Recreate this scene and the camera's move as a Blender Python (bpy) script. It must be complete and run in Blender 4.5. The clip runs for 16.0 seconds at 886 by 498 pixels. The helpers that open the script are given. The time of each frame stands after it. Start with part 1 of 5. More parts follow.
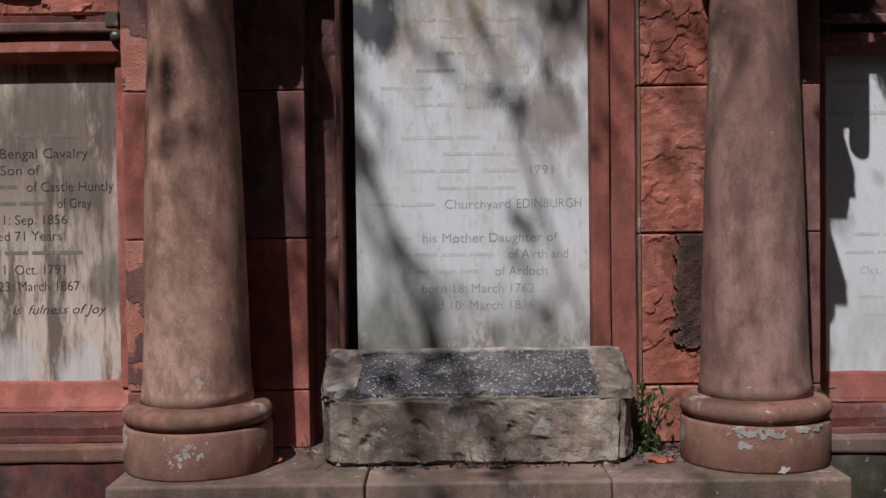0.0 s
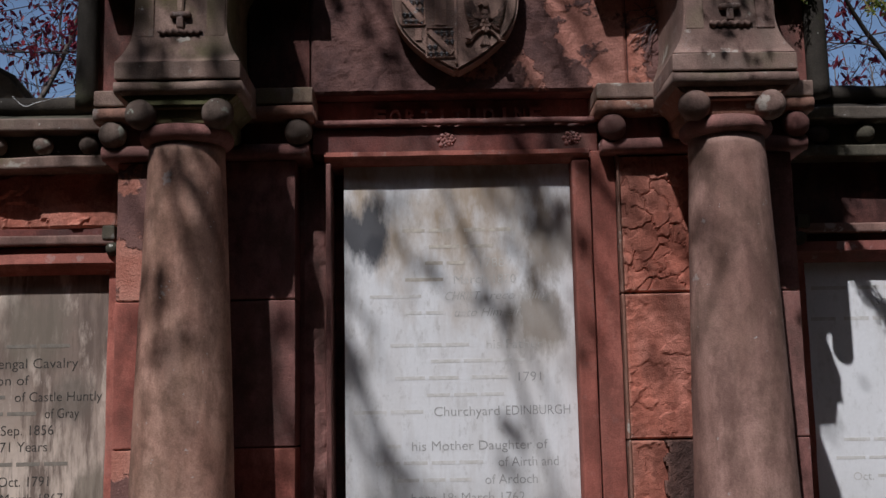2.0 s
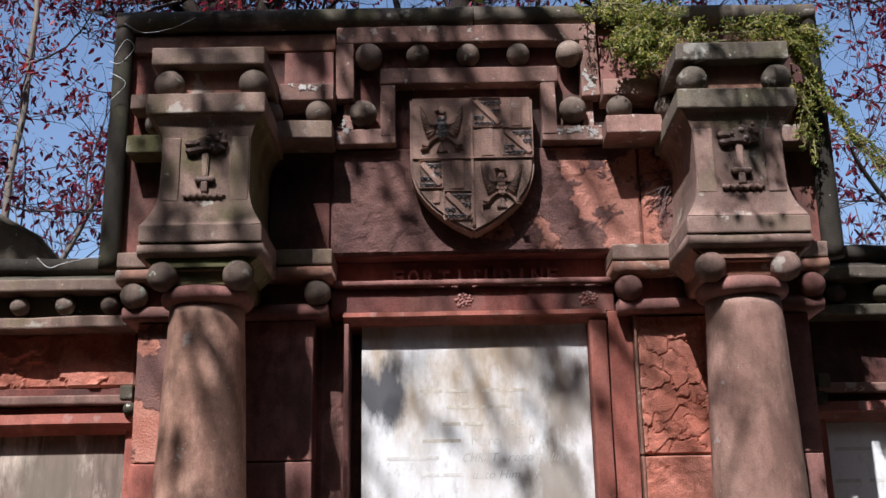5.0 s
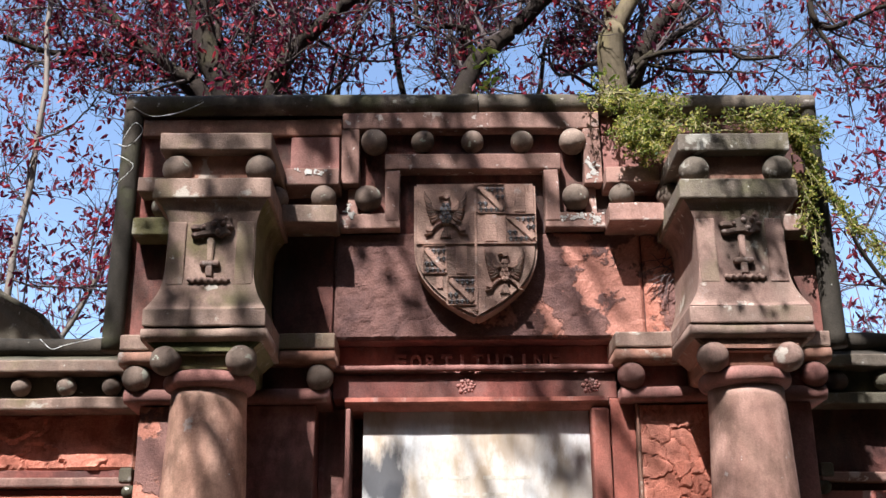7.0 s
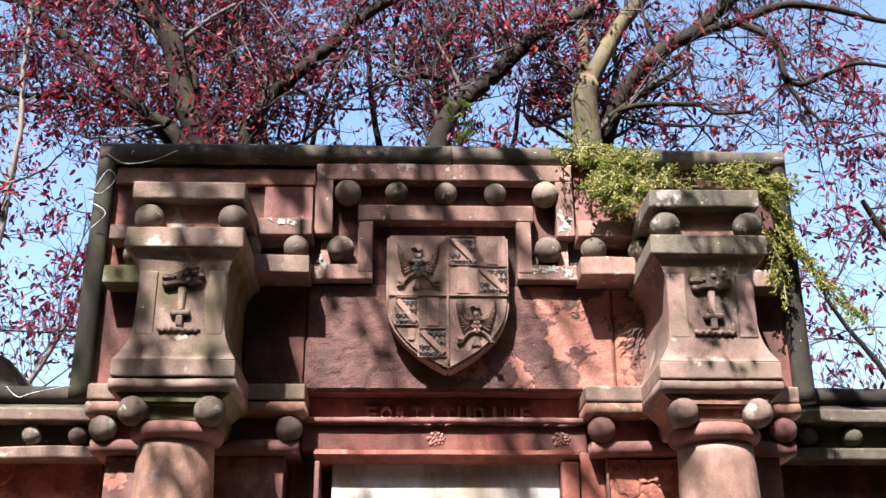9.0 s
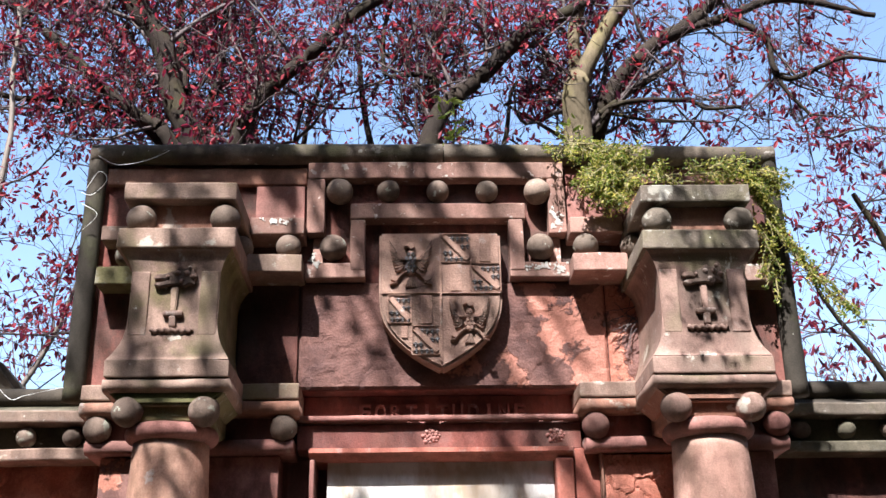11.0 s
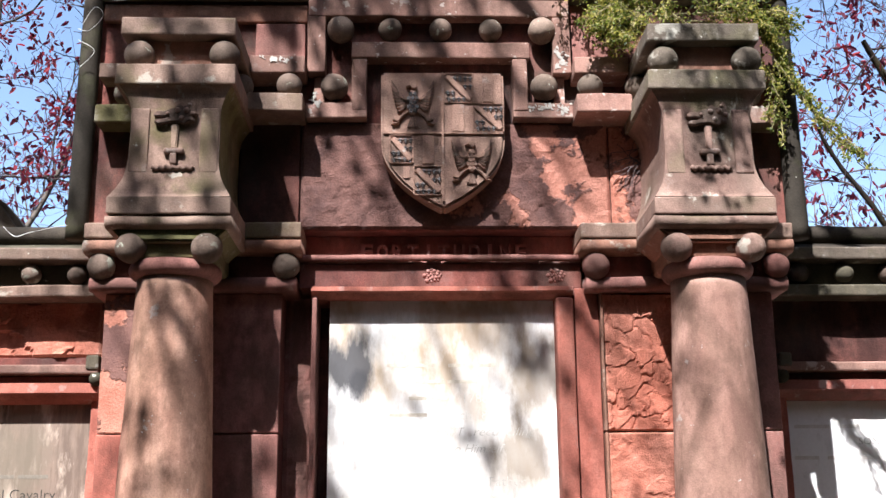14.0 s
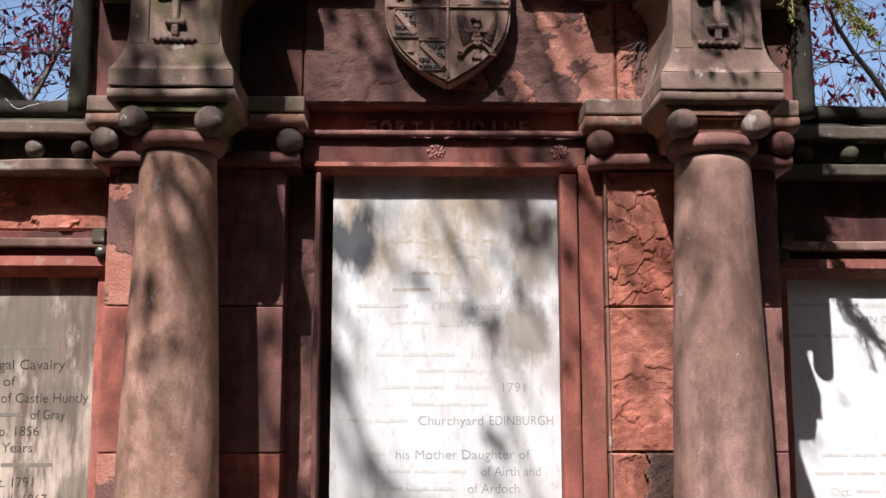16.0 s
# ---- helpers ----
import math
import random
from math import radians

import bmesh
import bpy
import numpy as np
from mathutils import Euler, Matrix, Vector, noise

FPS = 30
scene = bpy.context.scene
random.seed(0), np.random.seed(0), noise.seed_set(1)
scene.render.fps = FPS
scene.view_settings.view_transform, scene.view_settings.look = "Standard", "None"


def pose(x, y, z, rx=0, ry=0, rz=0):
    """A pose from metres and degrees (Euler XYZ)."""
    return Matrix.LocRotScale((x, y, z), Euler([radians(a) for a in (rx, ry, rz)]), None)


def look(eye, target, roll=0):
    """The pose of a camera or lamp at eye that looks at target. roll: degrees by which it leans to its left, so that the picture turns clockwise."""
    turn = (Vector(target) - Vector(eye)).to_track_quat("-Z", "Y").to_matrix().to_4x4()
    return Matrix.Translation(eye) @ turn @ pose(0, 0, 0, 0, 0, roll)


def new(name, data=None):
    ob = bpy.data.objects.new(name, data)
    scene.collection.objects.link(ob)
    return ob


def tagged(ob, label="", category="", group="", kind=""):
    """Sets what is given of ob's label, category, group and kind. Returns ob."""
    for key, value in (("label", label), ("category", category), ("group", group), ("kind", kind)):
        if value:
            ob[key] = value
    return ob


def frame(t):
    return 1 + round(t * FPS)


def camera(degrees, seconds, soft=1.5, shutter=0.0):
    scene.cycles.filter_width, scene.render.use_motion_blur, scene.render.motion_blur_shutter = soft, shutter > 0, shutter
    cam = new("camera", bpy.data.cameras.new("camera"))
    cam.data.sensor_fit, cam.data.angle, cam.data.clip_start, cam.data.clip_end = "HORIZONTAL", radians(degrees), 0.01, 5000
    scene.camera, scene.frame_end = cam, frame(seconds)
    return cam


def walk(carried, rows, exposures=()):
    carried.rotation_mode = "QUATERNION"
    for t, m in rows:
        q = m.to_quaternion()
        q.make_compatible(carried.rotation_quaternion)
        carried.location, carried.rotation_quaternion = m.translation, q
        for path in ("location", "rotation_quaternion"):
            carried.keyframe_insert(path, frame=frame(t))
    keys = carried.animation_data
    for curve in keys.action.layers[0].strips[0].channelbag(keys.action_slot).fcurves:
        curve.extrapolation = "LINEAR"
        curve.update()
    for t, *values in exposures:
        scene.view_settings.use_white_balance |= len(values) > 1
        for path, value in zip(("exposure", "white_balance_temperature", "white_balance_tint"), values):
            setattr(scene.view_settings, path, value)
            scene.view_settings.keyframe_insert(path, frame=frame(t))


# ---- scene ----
cam = camera(42.92, 16.0)
# seconds, eye x y z, turn, tilt up, lean
ROWS = [
    (0.0, -0.127, -4.906, 1.548, 0.02, -1.80, 0.74),
    (0.5, -0.123, -4.914, 1.560, -0.51, 1.89, 1.50),
    (1.0, -0.130, -4.933, 1.542, -0.84, 4.98, 1.33),
    (1.5, -0.139, -4.942, 1.537, -1.16, 6.02, 0.84),
    (2.0, -0.132, -4.953, 1.533, -0.77, 8.84, 1.15),
    (2.5, -0.133, -4.962, 1.555, -0.49, 11.05, 1.32),
    (3.0, -0.135, -4.969, 1.578, -0.30, 12.91, 1.33),
    (3.2, -0.134, -4.969, 1.578, -0.34, 13.48, 1.29),
    (5.3, -0.139, -4.989, 1.572, 0.09, 16.94, 0.84),
    (5.5, -0.138, -5.001, 1.584, 0.26, 17.32, 0.61),
    (6.0, -0.151, -5.021, 1.615, 0.31, 18.72, 0.92),
    (6.5, -0.155, -5.023, 1.625, -0.03, 19.33, 0.82),
    (7.0, -0.153, -5.021, 1.635, -0.13, 20.03, 0.41),
    (7.5, -0.150, -5.023, 1.648, -0.25, 19.97, -0.25),
    (8.0, -0.151, -5.026, 1.655, -0.60, 20.73, -0.09),
    (8.5, -0.143, -5.034, 1.661, -0.99, 21.48, -0.28),
    (9.0, -0.141, -5.041, 1.665, -1.51, 22.27, 0.15),
    (9.2, -0.145, -5.036, 1.653, -1.61, 22.66, 0.03),
    (11.5, -0.138, -5.044, 1.660, -1.93, 21.71, 1.08),
    (12.0, -0.140, -5.039, 1.647, -1.81, 20.90, 0.93),
    (12.5, -0.136, -5.029, 1.643, -1.64, 19.58, 0.44),
    (13.0, -0.140, -5.018, 1.633, -1.71, 18.01, 0.74),
    (13.5, -0.145, -5.008, 1.604, -1.76, 16.54, 0.71),
    (14.0, -0.140, -5.006, 1.602, -1.71, 14.83, 0.51),
    (14.5, -0.144, -5.005, 1.583, -1.84, 13.26, 0.43),
    (15.0, -0.141, -5.005, 1.571, -1.78, 11.75, 0.16),
    (15.5, -0.137, -5.003, 1.558, -1.61, 10.32, 0.35),
    (16.0, -0.139, -5.006, 1.553, -1.48, 9.06, 0.05),
]
# seconds, stops, white balance
EXPO = [(0.0, -0.66, 6100, 13), (1.0, -0.70, 6100, 13), (2.5, -0.53, 6050, 14), (5.5, 0.64, 6200, 13), (7.0, 1.18, 6350, 12), (9.0, 1.65, 6400, 12), (12.5, 1.59, 6400, 12), (14.5, 1.10, 6350, 13), (16.0, 0.46, 6350, 14)]
walk(cam, [(t, pose(x, y, z, 90 + p, 0, w) @ pose(0, 0, 0, 0, 0, -r)) for t, x, y, z, w, p, r in ROWS], EXPO)

# ---- world and sun ----
SUN_AZ, SUN_EL = 21.5, 51.0          # degrees to the viewer's left of the wall's normal, and height
world = bpy.data.worlds.new("sky")
scene.world = world
world.use_nodes = True
wn = world.node_tree.nodes
sky = wn.new("ShaderNodeTexSky")
sky.sky_type, sky.sun_disc = "NISHITA", False
sky.sun_elevation, sky.sun_rotation = radians(SUN_EL), radians(180 + SUN_AZ)
sky.dust_density, sky.ozone_density = 1.0, 1.1
wn["Background"].inputs["Strength"].default_value = 0.122
world.node_tree.links.new(sky.outputs[0], wn["Background"].inputs["Color"])
to_sun = Vector((-math.sin(radians(SUN_AZ)) * math.cos(radians(SUN_EL)),
                 -math.cos(radians(SUN_AZ)) * math.cos(radians(SUN_EL)), math.sin(radians(SUN_EL))))
sun = new("sun", bpy.data.lights.new("sun", "SUN"))
sun.data.energy, sun.data.angle, sun.data.color = 5.0, radians(0.53), (1.0, 0.985, 0.975)
sun.matrix_world = look(to_sun * 30, (0, 0, 0))


# ---- materials ----
def material(name):
    m = bpy.data.materials.new(name)
    m.use_nodes = True
    return m, m.node_tree.nodes, m.node_tree.links, m.node_tree.nodes["Principled BSDF"]


def ramp(nodes, links, fac, stops):
    r = nodes.new("ShaderNodeValToRGB")
    e = r.color_ramp.elements
    e[0].position, e[0].color = stops[0][0], (*stops[0][1], 1)
    e[1].position, e[1].color = stops[-1][0], (*stops[-1][1], 1)
    for p, c in stops[1:-1]:
        e.new(p).color = (*c, 1)
    links.new(fac, r.inputs[0])
    return r.outputs[0]


def noise_tex(nodes, links, co, scale, detail=6, rough=0.6, stretch=(1, 1, 1)):
    mp = nodes.new("ShaderNodeMapping")
    mp.inputs["Scale"].default_value = stretch
    links.new(co, mp.inputs["Vector"])
    n = nodes.new("ShaderNodeTexNoise")
    n.inputs["Scale"].default_value, n.inputs["Detail"].default_value = scale, detail
    n.inputs["Roughness"].default_value = rough
    links.new(mp.outputs[0], n.inputs["Vector"])
    return n.outputs["Fac"]


def mix(nodes, links, fac, a, b, mode="MIX"):
    m = nodes.new("ShaderNodeMix")
    m.data_type, m.blend_type = "RGBA", mode
    for sock, v in ((m.inputs[0], fac), (m.inputs[6], a), (m.inputs[7], b)):
        if isinstance(v, (int, float)):
            sock.default_value = v
        elif isinstance(v, tuple):
            sock.default_value = (*v, 1)
        else:
            links.new(v, sock)
    return m.outputs[2]


def stone(name, dark, mid, light, lichen=(0.55, 0.53, 0.45), lichen_at=0.72, moss=None, soot=0.0, bump=0.35, vary=0.25, stain_scale=2.6, streak=1.0, film2=(0.12, 0.105, 0.082), film2_by=0.5, spot_scale=26.0, crust=0.0, rim_by=0.25):
    """Weathered sandstone: broad tone drift, streaked stains, grain, lichen spots, optional moss film and soot."""
    m, n, l, b = material(name)
    co = n.new("ShaderNodeTexCoord").outputs["Object"]
    geo = n.new("ShaderNodeObjectInfo")
    add = n.new("ShaderNodeVectorMath")
    add.operation = "ADD"
    sc = n.new("ShaderNodeVectorMath")
    sc.operation = "SCALE"
    comb = n.new("ShaderNodeCombineXYZ")
    for i in range(3):
        l.new(geo.outputs["Random"], comb.inputs[i])
    sc.inputs["Scale"].default_value = 17.0
    l.new(comb.outputs[0], sc.inputs[0])
    l.new(co, add.inputs[0])
    l.new(sc.outputs[0], add.inputs[1])
    co = add.outputs[0]
    broad = noise_tex(n, l, co, stain_scale, 5, 0.62, (1, 1, 1 / (1 + streak)))
    col = ramp(n, l, broad, [(0.36, dark), (0.5, mid), (0.64, light)])
    blotch = noise_tex(n, l, co, 9.0, 6, 0.7)
    col = mix(n, l, ramp(n, l, blotch, [(0.46, (0, 0, 0)), (0.62, (0.55, 0.55, 0.55))]), col, tuple(0.6 * c for c in dark))
    film = noise_tex(n, l, co, 5.0, 8, 0.68, (1.2, 1.2, 0.5))
    col = mix(n, l, ramp(n, l, film, [(0.47, (0, 0, 0)), (0.60, (0.65, 0.65, 0.65))]), col, tuple(0.5 * c for c in dark))
    if soot:
        s = noise_tex(n, l, co, 2.3, 7, 0.65, (1.0, 1.0, 0.55))
        col = mix(n, l, ramp(n, l, s, [(0.46, (0, 0, 0)), (0.62, (soot, soot, soot))]), col, (0.035, 0.032, 0.032))
    if moss:
        s = noise_tex(n, l, co, 2.6, 6, 0.6)
        col = mix(n, l, ramp(n, l, s, [(0.52, (0, 0, 0)), (0.62, (0.75, 0.75, 0.75))]), col, moss)
    grain = noise_tex(n, l, co, 140.0, 3, 0.6)
    grey = noise_tex(n, l, co, 2.4, 7, 0.66, (1.0, 1.0, 0.6))
    col = mix(n, l, ramp(n, l, grey, [(0.45, (0, 0, 0)), (0.66, (film2_by, film2_by, film2_by))]), col, film2)
    edge = n.new("ShaderNodeNewGeometry").outputs["Pointiness"]
    col = mix(n, l, ramp(n, l, edge, [(0.515, (0, 0, 0)), (0.58, (0.4, 0.4, 0.4))]), col, tuple(min(0.7, 1.5 * c) for c in light))
    col = mix(n, l, 0.22, col, ramp(n, l, grain, [(0.3, (0.25, 0.25, 0.25)), (0.7, (0.9, 0.9, 0.9))]), "OVERLAY")
    if crust:
        cr = noise_tex(n, l, co, 5.5, 9, 0.62)
        col = mix(n, l, ramp(n, l, cr, [(crust, (0, 0, 0)), (crust + 0.03, (0.5, 0.5, 0.5))]), col, lichen)
    spots = noise_tex(n, l, co, spot_scale, 4, 0.55)
    col = mix(n, l, ramp(n, l, spots, [(lichen_at, (0, 0, 0)), (lichen_at + 0.035, (0.75, 0.75, 0.75))]), col, lichen)
    rim = n.new("ShaderNodeMath")
    rim.operation = "MULTIPLY"
    l.new(ramp(n, l, edge, [(0.53, (0, 0, 0)), (0.58, (1, 1, 1))]), rim.inputs[0])
    l.new(ramp(n, l, noise_tex(n, l, co, 13.0, 5, 0.65), [(0.58, (0, 0, 0)), (0.65, (rim_by, rim_by, rim_by))]), rim.inputs[1])
    col = mix(n, l, rim.outputs[0], col, (0.60, 0.57, 0.53))
    hue = n.new("ShaderNodeHueSaturation")
    mr = n.new("ShaderNodeMapRange")
    mr.inputs["To Min"].default_value, mr.inputs["To Max"].default_value = 1 - vary, 1 + vary
    l.new(geo.outputs["Random"], mr.inputs["Value"])
    l.new(mr.outputs[0], hue.inputs["Value"])
    l.new(col, hue.inputs["Color"])
    l.new(hue.outputs[0], b.inputs["Base Color"])
    b.inputs["Roughness"].default_value = 0.9
    b.inputs["Specular IOR Level"].default_value = 0.2
    h = n.new("ShaderNodeMath")
    h.operation = "MULTIPLY_ADD"
    l.new(blotch, h.inputs[0])
    h.inputs[1].default_value = 1.6
    l.new(grain, h.inputs[2])
    bp = n.new("ShaderNodeBump")
    bp.inputs["Strength"].default_value, bp.inputs["Distance"].default_value = min(1.0, bump * 1.2), 0.006
    l.new(h.outputs[0], bp.inputs["Height"])
    l.new(bp.outputs[0], b.inputs["Normal"])
    return m


def peeled(name, skin, skin_dark, raw, raw_light, at=0.5, scale=2.6, lean=0.0, middle=0.0):
    """A dark weathered skin that has come away in sharp-edged patches over bright raw stone."""
    m, n, l, b = material(name)
    co = n.new("ShaderNodeTexCoord").outputs["Object"]
    big = noise_tex(n, l, co, scale, 8, 0.62)
    film = noise_tex(n, l, co, 6.0, 6, 0.6)
    fine = noise_tex(n, l, co, 90.0, 4, 0.65)
    old = ramp(n, l, film, [(0.35, skin_dark), (0.62, skin)])
    bare = ramp(n, l, film, [(0.35, raw), (0.62, raw_light)])
    if lean:
        sep = n.new("ShaderNodeSeparateXYZ")
        l.new(co, sep.inputs[0])
        slope = n.new("ShaderNodeMath")
        slope.operation = "MULTIPLY_ADD"
        l.new(sep.outputs["X"], slope.inputs[0])
        slope.inputs[1].default_value, slope.inputs[2].default_value = lean, -lean * middle
        both = n.new("ShaderNodeMath")
        l.new(big, both.inputs[0])
        l.new(slope.outputs[0], both.inputs[1])
        big = both.outputs[0]
    cut = ramp(n, l, big, [(at, (0, 0, 0)), (at + 0.025, (1, 1, 1))])
    col = mix(n, l, cut, old, bare)
    col = mix(n, l, 0.35, col, ramp(n, l, fine, [(0.3, (0.25, 0.25, 0.25)), (0.7, (0.9, 0.9, 0.9))]), "OVERLAY")
    l.new(col, b.inputs["Base Color"])
    b.inputs["Roughness"].default_value = 0.9
    b.inputs["Specular IOR Level"].default_value = 0.2
    inv = n.new("ShaderNodeMath")
    inv.operation = "MULTIPLY_ADD"
    l.new(cut, inv.inputs[0])
    inv.inputs[1].default_value = -1.2
    l.new(fine, inv.inputs[2])
    bp = n.new("ShaderNodeBump")
    bp.inputs["Strength"].default_value, bp.inputs["Distance"].default_value = 0.8, 0.008
    l.new(inv.outputs[0], bp.inputs["Height"])
    l.new(bp.outputs[0], b.inputs["Normal"])
    return m


FACING = peeled("peeling_attic_face", (0.172, 0.088, 0.072), (0.100, 0.054, 0.048), (0.33, 0.138, 0.10), (0.46, 0.215, 0.160), 0.545, 3.4, 0.15, 0.36)
PEELED = peeled("peeling_sandstone", (0.22, 0.115, 0.095), (0.14, 0.075, 0.066), (0.42, 0.16, 0.11), (0.54, 0.25, 0.18), 0.49, 3.4)
RED = stone("red_sandstone", (0.218, 0.067, 0.049), (0.368, 0.115, 0.083), (0.471, 0.172, 0.127), lichen_at=0.80, vary=0.15, film2_by=0.25)
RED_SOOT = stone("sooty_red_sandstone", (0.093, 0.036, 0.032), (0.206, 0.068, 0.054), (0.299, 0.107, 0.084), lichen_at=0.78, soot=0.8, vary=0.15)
MOSS_GREEN = stone("moss_green_stone", (0.075, 0.080, 0.028), (0.125, 0.125, 0.045), (0.20, 0.160, 0.095), lichen_at=0.75, vary=0.1, film2_by=0.2)
RED_RAW = stone("raw_flaked_sandstone", (0.374, 0.123, 0.081), (0.495, 0.171, 0.113), (0.594, 0.242, 0.172), lichen_at=0.85, bump=0.7, vary=0.08, film2_by=0.15)
BROWN = stone("brown_sandstone", (0.180, 0.084, 0.056), (0.278, 0.134, 0.092), (0.370, 0.198, 0.142), lichen_at=0.70, vary=0.08, streak=2.0, crust=0.61)
DULL = stone("dull_red_sandstone", (0.149, 0.067, 0.057), (0.241, 0.106, 0.089), (0.333, 0.155, 0.130), lichen_at=0.77, vary=0.06, film2_by=0.3)
SHAFT = stone("column_sandstone", (0.285, 0.146, 0.104), (0.435, 0.236, 0.170), (0.545, 0.330, 0.248), lichen_at=0.69, lichen=(0.52, 0.50, 0.47), vary=0.06, streak=2.5, bump=0.22, film2_by=0.3, film2=(0.16, 0.12, 0.07), crust=0.645)
SHAFT_DARK = stone("dark_column_sandstone", (0.280, 0.155, 0.121), (0.420, 0.250, 0.198), (0.525, 0.340, 0.276), lichen_at=0.70, lichen=(0.50, 0.48, 0.44), vary=0.06, streak=2.5, bump=0.22, film2_by=0.35, film2=(0.15, 0.11, 0.07), crust=0.665)
OLIVE = stone("lichened_brown_sandstone", (0.132, 0.085, 0.066), (0.228, 0.150, 0.116), (0.335, 0.228, 0.178), lichen_at=0.70, moss=(0.110, 0.102, 0.038), vary=0.14, crust=0.625)
HOOD = stone("hood_sandstone", (0.149, 0.081, 0.064), (0.252, 0.140, 0.111), (0.343, 0.201, 0.161), lichen_at=0.655, lichen=(0.60, 0.52, 0.46), vary=0.14, crust=0.62)
BALL = stone("ball_sandstone", (0.100, 0.070, 0.055), (0.180, 0.128, 0.100), (0.270, 0.200, 0.158), lichen_at=0.66, lichen=(0.42, 0.45, 0.36), vary=0.35, crust=0.605)
ROSE = stone("rose_brown_sandstone", (0.130, 0.078, 0.063), (0.212, 0.132, 0.105), (0.300, 0.196, 0.157), lichen_at=0.71, moss=(0.10, 0.088, 0.045), vary=0.14, crust=0.63)
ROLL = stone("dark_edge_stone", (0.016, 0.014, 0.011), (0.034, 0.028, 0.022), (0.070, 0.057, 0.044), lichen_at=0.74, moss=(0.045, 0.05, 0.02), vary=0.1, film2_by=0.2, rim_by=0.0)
DARK_SLAB = stone("weathered_and_shaded_sandstone", (0.055, 0.046, 0.036), (0.115, 0.094, 0.072), (0.215, 0.172, 0.135), lichen_at=0.68, moss=(0.085, 0.085, 0.035), vary=0.15, crust=0.62, rim_by=0.5)
CREST = stone("dark_carved_sandstone", (0.070, 0.045, 0.036), (0.135, 0.086, 0.068), (0.21, 0.138, 0.11), lichen_at=0.72, vary=0.1)
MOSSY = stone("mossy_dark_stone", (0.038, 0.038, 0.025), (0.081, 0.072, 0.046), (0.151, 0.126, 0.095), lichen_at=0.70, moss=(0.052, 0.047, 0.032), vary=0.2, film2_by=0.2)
PALE = stone("pale_buff_sandstone", (0.285, 0.220, 0.168), (0.46, 0.365, 0.280), (0.61, 0.495, 0.385), lichen_at=0.66, lichen=(0.55, 0.53, 0.48), soot=0.8, bump=1.0, vary=0.05, stain_scale=4.0, streak=0.3, film2_by=0.5, spot_scale=60.0, crust=0.60)
BLACKENED = stone("blackened_sandstone", (0.05, 0.046, 0.048), (0.105, 0.096, 0.098), (0.21, 0.19, 0.19), lichen_at=0.585, lichen=(0.5, 0.5, 0.5), bump=0.9, vary=0.05, stain_scale=4.0, streak=0.2, spot_scale=80.0, crust=0.57)
CRUST = stone("black_crust", (0.05, 0.034, 0.03), (0.10, 0.064, 0.055), (0.23, 0.125, 0.095), lichen_at=0.74, bump=1.0, vary=0.0, stain_scale=7.0, film2=(0.11, 0.055, 0.042))
# near-black red stone: soot together with shade put into the colour
SOOT_SHADE = stone("soot_and_shade_red_stone", (0.040, 0.020, 0.018), (0.085, 0.036, 0.030), (0.15, 0.06, 0.048), lichen_at=0.78, vary=0.1, film2_by=0.3)
SHIELD_M = stone("shield_sandstone", (0.19, 0.118, 0.092), (0.29, 0.178, 0.138), (0.38, 0.235, 0.18), lichen_at=0.70, lichen=(0.42, 0.42, 0.36), bump=0.5, vary=0.05, crust=0.67)
EARTH = stone("earth", (0.03, 0.022, 0.014), (0.06, 0.045, 0.03), (0.09, 0.07, 0.05), lichen_at=0.9, bump=1.0, vary=0.0, film2_by=0)


